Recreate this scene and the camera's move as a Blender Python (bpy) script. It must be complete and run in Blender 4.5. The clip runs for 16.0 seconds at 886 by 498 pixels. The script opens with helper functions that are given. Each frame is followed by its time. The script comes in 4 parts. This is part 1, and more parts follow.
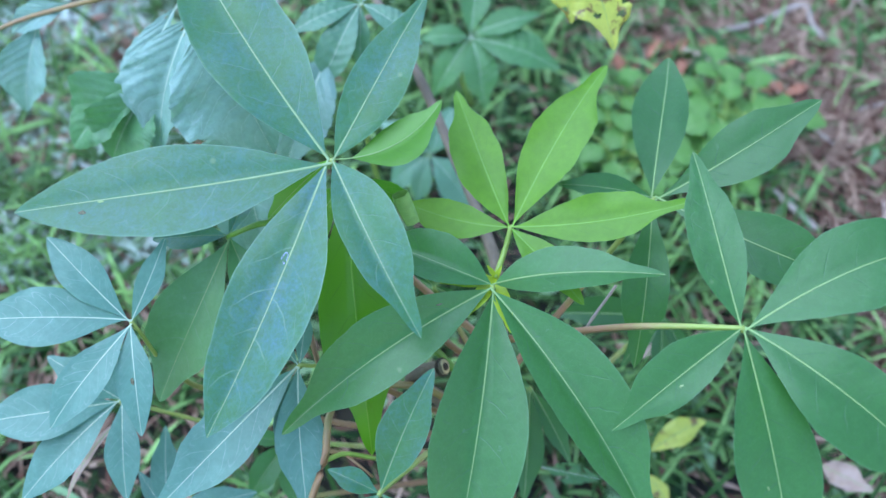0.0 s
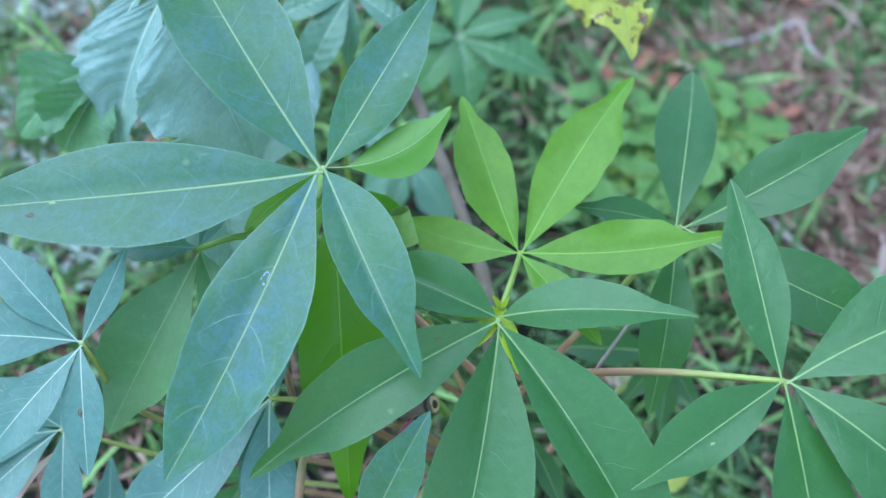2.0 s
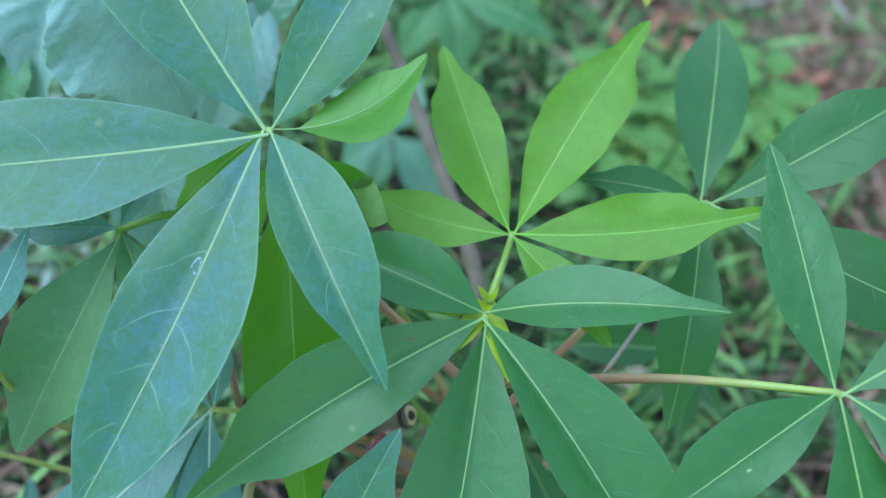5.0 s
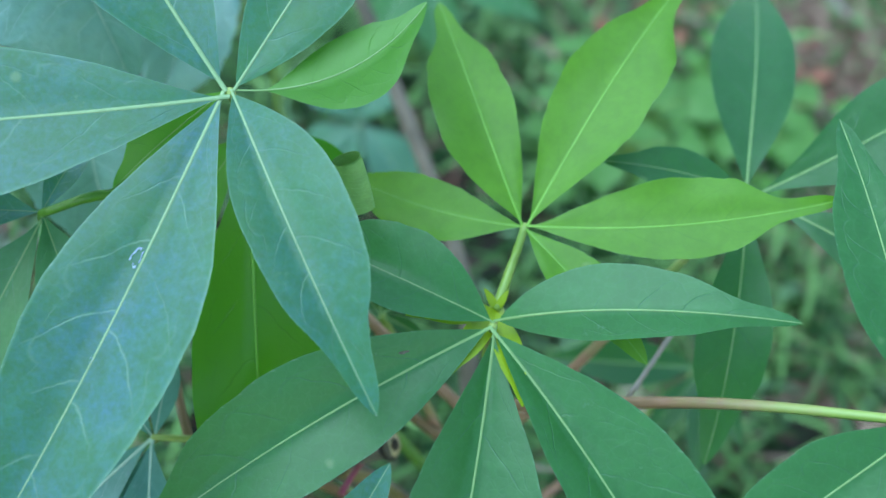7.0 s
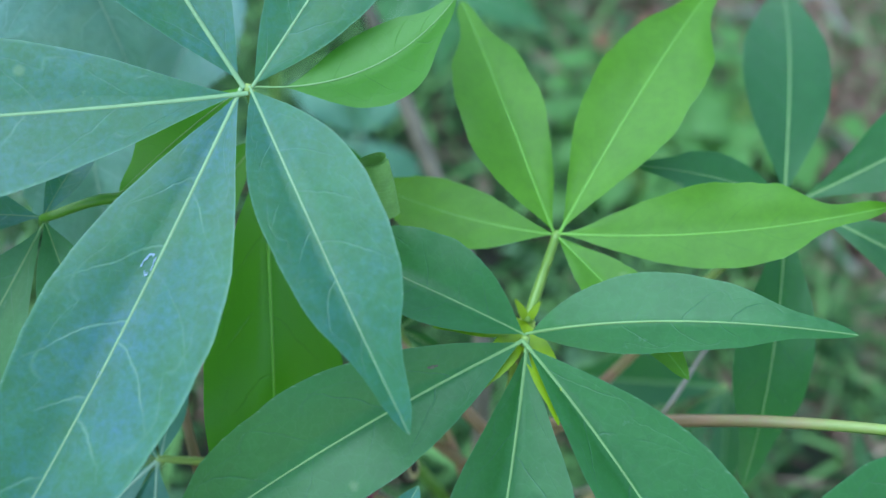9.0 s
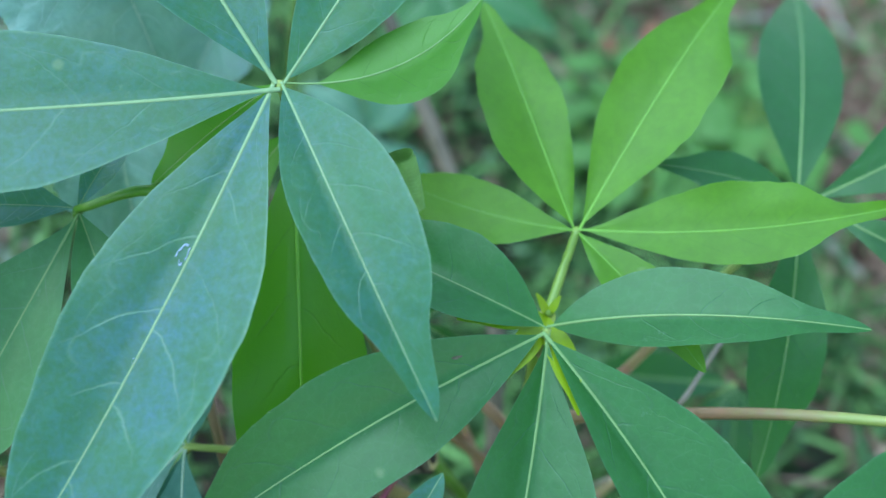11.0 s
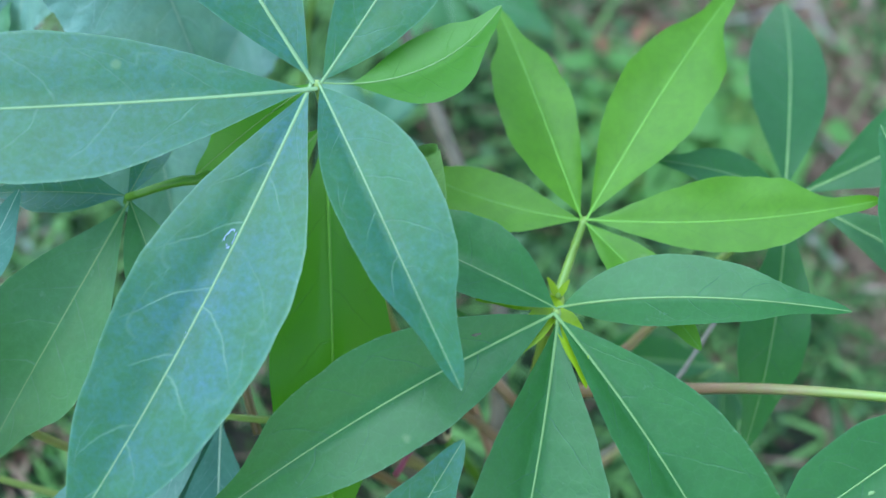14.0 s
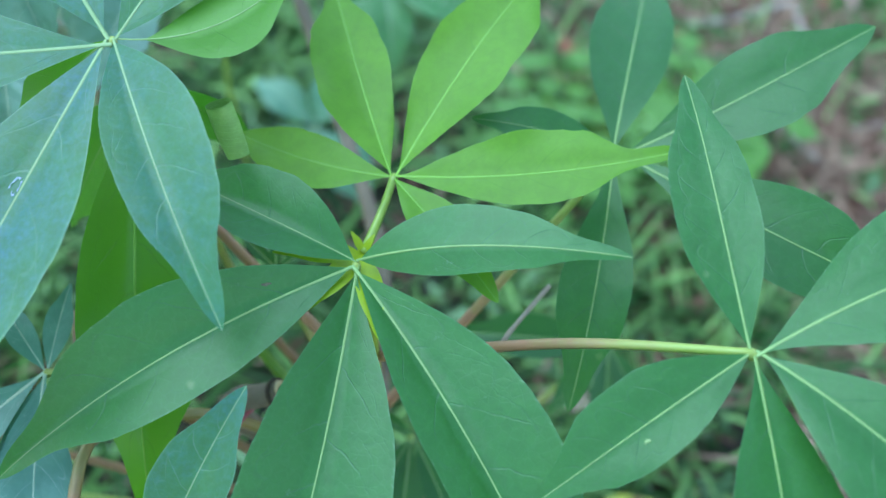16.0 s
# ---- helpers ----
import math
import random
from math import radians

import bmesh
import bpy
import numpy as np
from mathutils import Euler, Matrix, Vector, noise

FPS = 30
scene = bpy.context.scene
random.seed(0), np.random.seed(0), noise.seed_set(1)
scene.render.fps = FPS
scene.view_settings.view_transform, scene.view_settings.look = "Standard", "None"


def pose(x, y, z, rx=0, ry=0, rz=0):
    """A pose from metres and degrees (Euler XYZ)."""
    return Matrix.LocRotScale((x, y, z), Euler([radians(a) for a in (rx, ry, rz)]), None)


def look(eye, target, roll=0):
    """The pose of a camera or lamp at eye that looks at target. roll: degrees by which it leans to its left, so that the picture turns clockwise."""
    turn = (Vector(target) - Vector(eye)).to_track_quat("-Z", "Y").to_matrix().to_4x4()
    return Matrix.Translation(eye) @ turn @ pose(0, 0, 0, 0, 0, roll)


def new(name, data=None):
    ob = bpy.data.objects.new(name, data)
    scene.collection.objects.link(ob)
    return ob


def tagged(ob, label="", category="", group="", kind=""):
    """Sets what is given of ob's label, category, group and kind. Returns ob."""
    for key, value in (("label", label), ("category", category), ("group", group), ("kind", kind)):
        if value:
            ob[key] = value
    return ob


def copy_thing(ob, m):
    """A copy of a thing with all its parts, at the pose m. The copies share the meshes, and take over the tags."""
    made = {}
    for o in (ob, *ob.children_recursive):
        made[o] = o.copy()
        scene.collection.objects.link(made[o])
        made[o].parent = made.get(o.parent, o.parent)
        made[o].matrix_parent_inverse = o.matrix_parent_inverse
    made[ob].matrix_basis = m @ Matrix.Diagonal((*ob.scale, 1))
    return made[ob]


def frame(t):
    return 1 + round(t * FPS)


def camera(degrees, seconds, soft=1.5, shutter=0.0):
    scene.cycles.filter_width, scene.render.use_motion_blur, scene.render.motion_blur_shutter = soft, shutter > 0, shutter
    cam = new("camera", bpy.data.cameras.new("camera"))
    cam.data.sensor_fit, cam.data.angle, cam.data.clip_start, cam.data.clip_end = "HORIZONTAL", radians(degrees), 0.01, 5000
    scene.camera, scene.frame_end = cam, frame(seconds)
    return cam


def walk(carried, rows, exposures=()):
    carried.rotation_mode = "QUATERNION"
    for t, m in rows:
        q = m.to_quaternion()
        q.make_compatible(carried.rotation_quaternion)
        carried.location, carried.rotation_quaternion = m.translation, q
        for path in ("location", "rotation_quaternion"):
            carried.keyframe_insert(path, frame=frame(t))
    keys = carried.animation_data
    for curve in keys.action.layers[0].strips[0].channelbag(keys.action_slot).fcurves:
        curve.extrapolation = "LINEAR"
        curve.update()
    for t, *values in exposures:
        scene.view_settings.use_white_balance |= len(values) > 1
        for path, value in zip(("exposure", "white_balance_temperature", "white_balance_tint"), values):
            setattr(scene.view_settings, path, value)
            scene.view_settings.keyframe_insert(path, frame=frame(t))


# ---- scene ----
# ---------------------------------------------------------------- camera
cam = camera(42.8, 16.0, soft=1.5)
cam.data.dof.use_dof = True
cam.data.dof.aperture_fstop = 3.7
PATH = [
    (0, 0, -0, 1.25, 32, -0, -0),
    (0.5, -0.0199, 0.0326, 1.2228, 31.68, -1.62, -0.13),
    (1, -0.0329, 0.0581, 1.1871, 31.68, -2.9, -0.13),
    (1.5, -0.0414, 0.0682, 1.1663, 32.17, -3.92, 0.14),
    (2, -0.0496, 0.0723, 1.166, 32.02, -4.26, 0.39),
    (2.5, -0.0429, 0.0631, 1.1635, 32.24, -4.05, 0.14),
    (3, -0.0381, 0.0679, 1.1577, 32.06, -3.72, 0.37),
    (3.5, -0.0352, 0.1355, 1.063, 31.29, -4.39, 0.89),
    (4, -0.0259, 0.1362, 1.0691, 31.17, -3.64, 0.97),
    (4.2, -0.0159, 0.1335, 1.0757, 30.93, -2.85, 1.23),
    (6.3, -0.0384, 0.208, 0.9402, 31.88, -6.45, -1.17),
    (6.5, -0.0373, 0.2148, 0.9325, 31.26, -6.1, -0.81),
    (7, -0.0419, 0.2017, 0.9313, 32.11, -6.78, -0.42),
    (7.5, -0.0423, 0.226, 0.9022, 31.82, -6.78, -0.65),
    (8, -0.0468, 0.2212, 0.8959, 32.71, -6.93, -0.7),
    (8.5, -0.0541, 0.2178, 0.8979, 33.34, -7.64, -0.57),
    (9, -0.0626, 0.2122, 0.8974, 33.49, -7.92, -1.06),
    (9.2, -0.0647, 0.2122, 0.9004, 33.15, -8.11, -1.03),
    (11.3, -0.0817, 0.1973, 0.9036, 33.79, -8.49, -0.7),
    (11.5, -0.0853, 0.1955, 0.9021, 33.83, -8.75, -0.75),
    (12, -0.0873, 0.1993, 0.9052, 33.57, -8.78, -0.78),
    (12.5, -0.0951, 0.2038, 0.9295, 32.4, -8.85, -1.11),
    (13, -0.0979, 0.1851, 0.942, 33.47, -8.73, -1.17),
    (13.5, -0.1098, 0.1802, 0.9429, 33.3, -9.76, -1.39),
    (14, -0.1028, 0.172, 0.9388, 33.36, -9.5, -0.93),
    (14.5, -0.0846, 0.17, 0.9398, 32.7, -9.06, -0.97),
    (15, -0.0718, 0.1485, 0.9409, 33.78, -10.34, -1.54),
    (15.5, -0.0245, 0.1401, 0.9508, 33.39, -9.34, -0.99),
    (16, 0.0483, 0.1338, 0.9365, 35.13, -5.46, 1.69),
]
EXPOSURES = [(0.0, 2.46, 6560, 20), (1.5, 2.41, 6600, 20), (3.0, 2.36, 6650, 18), (3.5, 2.15, 6800, 13), (4.2, 2.33, 6800, 12), (6.5, 2.23, 6850, 3), (7.0, 2.27, 6850, 3), (7.5, 2.14, 6850, 2), (8.0, 2.17, 6880, 2),
             (9.0, 2.20, 6900, 2), (12.0, 2.31, 6950, 2), (13.0, 2.38, 6950, 2), (14.0, 2.35, 6950, 3), (15.0, 2.41, 6950, 3), (16.0, 2.42, 6920, 3)]
walk(cam, [(r[0], pose(*r[1:])) for r in PATH], EXPOSURES)

# ---------------------------------------------------------------- light
world = bpy.data.worlds.new("sky")
scene.world = world
world.use_nodes = True
wn = world.node_tree.nodes
sky = wn.new("ShaderNodeTexSky")
sky.sky_type = "NISHITA"
sky.sun_disc = False
sky.sun_elevation, sky.sun_rotation = radians(52), radians(-70)
sky.air_density, sky.dust_density, sky.ozone_density = 1.0, 0.1, 3.0
world.node_tree.links.new(sky.outputs[0], wn["Background"].inputs[0])
wn["Background"].inputs[1].default_value = 0.108
sun = new("sun", bpy.data.lights.new("sun", "SUN"))
sun.data.energy, sun.data.angle, sun.data.color = 0.95, radians(60), (0.58, 0.83, 1.0)
sun.matrix_world = look((-0.9, 0.78, 2.2), (0, 0.5, 0.4))

# ---------------------------------------------------------------- materials


def nodes_of(name):
    m = bpy.data.materials.new(name)
    m.use_nodes = True
    t = m.node_tree
    return m, t.nodes, t.links, t.nodes["Principled BSDF"]


def math_node(n, l, op, a, b=None, c=None):
    x = n.new("ShaderNodeMath")
    x.operation = op
    for i, v in enumerate((a, b, c)):
        if v is None:
            continue
        if isinstance(v, (int, float)):
            x.inputs[i].default_value = v
        else:
            l.new(v, x.inputs[i])
    return x.outputs[0]


def mix_rgb(n, l, fac, a, b, blend="MIX"):
    x = n.new("ShaderNodeMix")
    x.data_type, x.blend_type = "RGBA", blend
    for i, v in ((0, fac), (6, a), (7, b)):
        if isinstance(v, (int, float)):
            x.inputs[i].default_value = v
        elif isinstance(v, tuple):
            x.inputs[i].default_value = (*v, 1)
        else:
            l.new(v, x.inputs[i])
    return x.outputs[2]


def noise_node(n, l, scale, detail=3, rough=0.55, coord="Object"):
    tc = n.new("ShaderNodeTexCoord")
    x = n.new("ShaderNodeTexNoise")
    x.inputs["Scale"].default_value, x.inputs["Detail"].default_value, x.inputs["Roughness"].default_value = scale, detail, rough
    l.new(tc.outputs[coord], x.inputs["Vector"])
    return x.outputs[0]


def ramp(n, l, src, lo, hi):
    x = n.new("ShaderNodeMapRange")
    x.inputs[1].default_value, x.inputs[2].default_value = lo, hi
    l.new(src, x.inputs[0])
    return x.outputs[0]


def leaf_material(name, base, dark, vein, through_col, rough=0.4, veins=7.0, strength=0.42, slant=0.23, relief=0.45, trans=0.3, spots=None, quilt=0.0, base_vein=0.6, shine=0.55):
    """Leaf blade: side veins from the leaf's own UV, fine net, blotches, waxy gloss, light through the blade."""
    m, n, l, p = nodes_of(name)
    uv = n.new("ShaderNodeTexCoord").outputs["UV"]
    sep = n.new("ShaderNodeSeparateXYZ")
    l.new(uv, sep.inputs[0])
    info = n.new("ShaderNodeObjectInfo")
    blot = noise_node(n, l, 38, 4)
    fine = noise_node(n, l, 400, 2)
    q = math_node(n, l, "ABSOLUTE", math_node(n, l, "MULTIPLY_ADD", sep.outputs[0], 2.0, -1.0))
    v = math_node(n, l, "SUBTRACT", sep.outputs[1], math_node(n, l, "MULTIPLY", math_node(n, l, "POWER", q, 1.45), slant))
    v = math_node(n, l, "MULTIPLY_ADD", math_node(n, l, "SUBTRACT", blot, 0.5), 0.060, v)
    v = math_node(n, l, "ADD", v, math_node(n, l, "MULTIPLY", math_node(n, l, "GREATER_THAN", sep.outputs[0], 0.5), 0.037))
    ph = math_node(n, l, "ABSOLUTE", math_node(n, l, "SUBTRACT", math_node(n, l, "FRACT", math_node(n, l, "MULTIPLY", v, veins)), 0.5))
    line = ramp(n, l, ph, 0.030, 0.003)
    fade = ramp(n, l, q, 1.0, 0.55)
    line = math_node(n, l, "MULTIPLY", line, fade)
    # arched loops that join the side veins towards the margin
    loop = math_node(n, l, "MULTIPLY_ADD", math_node(n, l, "MULTIPLY", ph, ph), -0.75, 0.80)
    loop = math_node(n, l, "MULTIPLY_ADD", math_node(n, l, "SUBTRACT", blot, 0.5), 0.35, loop)
    loop = ramp(n, l, math_node(n, l, "ABSOLUTE", math_node(n, l, "SUBTRACT", q, loop)), 0.026, 0.004)
    line = math_node(n, l, "MAXIMUM", line, math_node(n, l, "MULTIPLY", loop, 0.45))
    # each vein fades in and out along its way
    line = math_node(n, l, "MULTIPLY", line, ramp(n, l, noise_node(n, l, 55, 2), 0.30, 0.60))
    vor = n.new("ShaderNodeTexVoronoi")
    vor.feature = "DISTANCE_TO_EDGE"
    vor.inputs["Scale"].default_value = 190
    l.new(n.new("ShaderNodeTexCoord").outputs["Object"], vor.inputs["Vector"])
    net = ramp(n, l, vor.outputs[0], 0.10, 0.0)
    col = mix_rgb(n, l, ramp(n, l, blot, 0.3, 0.72), dark, base)
    col = mix_rgb(n, l, math_node(n, l, "MULTIPLY", math_node(n, l, "SUBTRACT", info.outputs["Random"], 0.2), 0.35), col, dark)
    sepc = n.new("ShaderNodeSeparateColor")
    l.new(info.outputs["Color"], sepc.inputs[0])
    # blue sky reflection painted into the blade colour where the object's green is set
    blue_sheen = math_node(n, l, "MULTIPLY", sepc.outputs[1], ramp(n, l, noise_node(n, l, 22, 5, 0.65), 0.27, 0.72))
    col = mix_rgb(n, l, blue_sheen, col, (0.050, 0.155, 0.290))
    col = mix_rgb(n, l, math_node(n, l, "MULTIPLY", net, 0.06), col, vein)
    col = mix_rgb(n, l, math_node(n, l, "MULTIPLY", ramp(n, l, fine, 0.36, 0.66), 0.45), col, dark)
    speck = noise_node(n, l, 150, 5, 0.7)
    col = mix_rgb(n, l, math_node(n, l, "MULTIPLY", ramp(n, l, speck, 0.42, 0.62), 0.42), col, tuple(0.72 * c for c in dark))
    col = mix_rgb(n, l, math_node(n, l, "MULTIPLY", line, math_node(n, l, "MULTIPLY_ADD", sepc.outputs[1], strength * 1.6, strength * base_vein)), col, vein)
    col = mix_rgb(n, l, math_node(n, l, "MULTIPLY", ramp(n, l, q, 0.955, 1.0), math_node(n, l, "MULTIPLY_ADD", sepc.outputs[1], 0.6, 0.12)), col, vein)
    scar = ramp(n, l, noise_node(n, l, 75, 5, 0.75), 0.64, 0.72)
    col = mix_rgb(n, l, math_node(n, l, "MULTIPLY", scar, 0.30), col, vein)
    # small healed bites, here and there
    cell = n.new("ShaderNodeTexVoronoi")
    cell.inputs["Scale"].default_value = 34
    l.new(n.new("ShaderNodeTexCoord").outputs["Object"], cell.inputs["Vector"])
    csep = n.new("ShaderNodeSeparateColor")
    l.new(cell.outputs["Color"], csep.inputs[0])
    bite = math_node(n, l, "MULTIPLY", ramp(n, l, math_node(n, l, "MULTIPLY_ADD", fine, 0.05, cell.outputs["Distance"]), 0.125, 0.075), math_node(n, l, "GREATER_THAN", csep.outputs[0], 0.80))
    col = mix_rgb(n, l, math_node(n, l, "MULTIPLY", bite, 0.35), col, (0.27, 0.36, 0.16))
    # pale gland tips along the margin
    gland = math_node(n, l, "MULTIPLY", ramp(n, l, q, 0.96, 0.985), math_node(n, l, "GREATER_THAN", math_node(n, l, "FRACT", math_node(n, l, "MULTIPLY", v, 21.0)), 0.92))
    col = mix_rgb(n, l, math_node(n, l, "MULTIPLY", gland, 0.2), col, (0.50, 0.60, 0.42))
    # less light on a leaflet is painted as darkening, from the object's own blue
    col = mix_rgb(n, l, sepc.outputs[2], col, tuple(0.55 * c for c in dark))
    # light shining through the blade, painted as yellow-green from the object's red
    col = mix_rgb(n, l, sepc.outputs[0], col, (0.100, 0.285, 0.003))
    if spots:
        sp = ramp(n, l, noise_node(n, l, 62, 5, 0.7), 0.535, 0.575)
        col = mix_rgb(n, l, sp, col, spots)
    l.new(col, p.inputs["Base Color"])
    rr = math_node(n, l, "MULTIPLY_ADD", fine, 0.15, rough - 0.07)
    l.new(rr, p.inputs["Roughness"])
    p.inputs["Specular IOR Level"].default_value = shine
    bump = n.new("ShaderNodeBump")
    bump.inputs["Strength"].default_value, bump.inputs["Distance"].default_value = relief, 0.0012
    h = math_node(n, l, "MULTIPLY_ADD", line, -0.25, math_node(n, l, "MULTIPLY_ADD", net, -0.05, math_node(n, l, "MULTIPLY", blot, 1.6)))
    if quilt:
        h = math_node(n, l, "MULTIPLY_ADD", math_node(n, l, "SUBTRACT", 0.5, ph), -quilt, h)
    l.new(h, bump.inputs["Height"])
    l.new(bump.outputs[0], p.inputs["Normal"])
    tr = n.new("ShaderNodeBsdfTranslucent")
    l.new(mix_rgb(n, l, math_node(n, l, "MULTIPLY", line, 0.6), through_col, dark), tr.inputs[0])
    ms = n.new("ShaderNodeMixShader")
    ms.inputs[0].default_value = trans
    l.new(p.outputs[0], ms.inputs[1])
    l.new(tr.outputs[0], ms.inputs[2])
    l.new(ms.outputs[0], n["Material Output"].inputs[0])
    return m


def plain_material(name, a, b, scale=60, rough=0.5, relief=0.2, island=0.0, third=None, trans=0.0, shine=0.5):
    m, n, l, p = nodes_of(name)
    big = noise_node(n, l, scale, 4)
    fine = noise_node(n, l, scale * 7, 3)
    col = mix_rgb(n, l, ramp(n, l, big, 0.35, 0.68), a, b)
    if island:
        g = n.new("ShaderNodeNewGeometry")
        col = mix_rgb(n, l, math_node(n, l, "MULTIPLY", math_node(n, l, "POWER", g.outputs["Random Per Island"], 2.2), island), col, third or b)
    col = mix_rgb(n, l, math_node(n, l, "MULTIPLY", fine, 0.35), col, tuple(0.55 * c for c in a))
    l.new(col, p.inputs["Base Color"])
    p.inputs["Roughness"].default_value = rough
    p.inputs["Specular IOR Level"].default_value = shine
    bump = n.new("ShaderNodeBump")
    bump.inputs["Strength"].default_value, bump.inputs["Distance"].default_value = relief, 0.002
    l.new(fine, bump.inputs["Height"])
    l.new(bump.outputs[0], p.inputs["Normal"])
    if trans:
        tr = n.new("ShaderNodeBsdfTranslucent")
        l.new(col, tr.inputs[0])
        ms = n.new("ShaderNodeMixShader")
        ms.inputs[0].default_value = trans
        l.new(p.outputs[0], ms.inputs[1])
        l.new(tr.outputs[0], ms.inputs[2])
        l.new(ms.outputs[0], n["Material Output"].inputs[0])
    return m


MATURE = leaf_material("cassava blade", (0.036, 0.168, 0.038), (0.026, 0.132, 0.028), (0.19, 0.36, 0.22), (0.09, 0.38, 0.025), rough=0.42, relief=0.50, strength=0.38, base_vein=0.34, slant=0.15, shine=0.58)
DULL = leaf_material("dull cassava blade", (0.078, 0.222, 0.082), (0.056, 0.172, 0.058), (0.24, 0.40, 0.24), (0.09, 0.36, 0.04), rough=0.42, relief=0.5, strength=0.5, base_vein=0.5, slant=0.15)
# paler and bluer than MATURE: broad sky reflection worked into the base colour
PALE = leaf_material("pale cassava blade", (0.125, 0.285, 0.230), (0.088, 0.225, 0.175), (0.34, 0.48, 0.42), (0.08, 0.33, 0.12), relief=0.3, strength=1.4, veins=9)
YOUNG = leaf_material("young cassava blade", (0.110, 0.290, 0.010), (0.084, 0.235, 0.008), (0.16, 0.36, 0.03), (0.20, 0.42, 0.01), rough=0.48, shine=0.5, strength=0.2, trans=0.35, relief=0.15)
BRACT = leaf_material("yellow-green bract", (0.36, 0.48, 0.012), (0.30, 0.42, 0.01), (0.30, 0.44, 0.08), (0.34, 0.50, 0.03), strength=0.2, relief=0.15)
ROLLED = leaf_material("pale leaf underside", (0.23, 0.42, 0.12), (0.17, 0.32, 0.08), (0.36, 0.52, 0.24), (0.10, 0.24, 0.02), strength=0.6, relief=0.3, trans=0.06)
WEED = leaf_material("weed blade", (0.085, 0.260, 0.085), (0.058, 0.185, 0.062), (0.16, 0.31, 0.16), (0.08, 0.30, 0.05), veins=10, rough=0.42, relief=0.8, quilt=1.0)
# the pale base has the leaves' glossy reflection painted in
VEINED = leaf_material("veined shrub blade", (0.245, 0.410, 0.355), (0.175, 0.325, 0.275), (0.40, 0.54, 0.49), (0.14, 0.38, 0.16), veins=9, slant=0.30, relief=0.7, rough=0.42, quilt=0.8, strength=0.8, base_vein=0.9)
YELLOW = leaf_material("yellowing blade", (0.56, 0.56, 0.09), (0.44, 0.48, 0.07), (0.30, 0.36, 0.06), (0.5, 0.5, 0.08), spots=(0.16, 0.07, 0.03), veins=8)
RIB = plain_material("leaf rib", (0.21, 0.35, 0.11), (0.18, 0.30, 0.09), 80, 0.45)
RIB_BLUE = plain_material("greyish leaf rib", (0.23, 0.36, 0.155), (0.195, 0.31, 0.125), 80, 0.45)
RIB_YOUNG = plain_material("young leaf rib", (0.17, 0.38, 0.035), (0.14, 0.33, 0.025), 80, 0.45)
RIB_PALE = plain_material("pale leaf rib", (0.44, 0.55, 0.40), (0.36, 0.48, 0.34), 80, 0.45)
SHRUB = leaf_material("green shrub blade", (0.125, 0.310, 0.150), (0.088, 0.230, 0.105), (0.24, 0.42, 0.26), (0.10, 0.36, 0.06), veins=10, rough=0.42, relief=0.6, quilt=0.6)
LIGHT = leaf_material("light weed blade", (0.130, 0.300, 0.190), (0.090, 0.225, 0.140), (0.26, 0.42, 0.28), (0.10, 0.33, 0.08), veins=9, relief=0.5, quilt=0.6)
GREEN_STALK = plain_material("grass-green leaf stalk", (0.115, 0.265, 0.018), (0.090, 0.205, 0.020), 40, 0.4)
STALK = plain_material("green leaf stalk", (0.23, 0.34, 0.055), (0.17, 0.28, 0.05), 40, 0.4)
def stalk_material(name, foot_col, top_col):
    """Leaf stalk that turns from its foot's colour to its top's."""
    m, n, l, p = nodes_of(name)
    sep = n.new("ShaderNodeSeparateXYZ")
    l.new(n.new("ShaderNodeTexCoord").outputs["UV"], sep.inputs[0])
    spot = noise_node(n, l, 90, 4)
    k = ramp(n, l, math_node(n, l, "MULTIPLY_ADD", spot, 0.35, sep.outputs[1]), 0.60, 0.98)
    col = mix_rgb(n, l, k, foot_col, top_col)
    col = mix_rgb(n, l, math_node(n, l, "MULTIPLY", spot, 0.3), col, tuple(0.6 * c for c in top_col))
    l.new(col, p.inputs["Base Color"])
    p.inputs["Roughness"].default_value = 0.4
    return m


PETIOLE = stalk_material("cassava leaf stalk", (0.36, 0.16, 0.11), (0.27, 0.36, 0.08))
STEM = stalk_material("cassava stem", (0.22, 0.11, 0.06), (0.33, 0.40, 0.06))
PETIOLE_RED = stalk_material("reddish cassava leaf stalk", (0.22, 0.10, 0.05), (0.27, 0.33, 0.07))
STALK_RED = plain_material("reddish leaf stalk", (0.25, 0.20, 0.07), (0.30, 0.12, 0.07), 22, 0.4)
CRIMSON = plain_material("crimson leaf stalk", (0.42, 0.05, 0.11), (0.34, 0.08, 0.10), 60, 0.4)
CRUST = plain_material("scar crust", (0.24, 0.36, 0.42), (0.40, 0.48, 0.58), 500, 0.7, 0.4)
WOUND = plain_material("dried bite", (0.10, 0.085, 0.05), (0.20, 0.22, 0.12), 500, 0.8, 0.5)
BARK = plain_material("woody bark", (0.13, 0.10, 0.07), (0.22, 0.165, 0.12), 45, 0.8, 0.7)
PITH = plain_material("cut wood", (0.60, 0.46, 0.28), (0.46, 0.33, 0.17), 200, 0.8, 0.4)
HOLLOW = plain_material("dark pith", (0.03, 0.018, 0.012), (0.05, 0.03, 0.02), 200, 0.9)
SOIL = plain_material("soil and litter", (0.014, 0.012, 0.009), (0.045, 0.036, 0.022), 14, 0.95, 0.8)
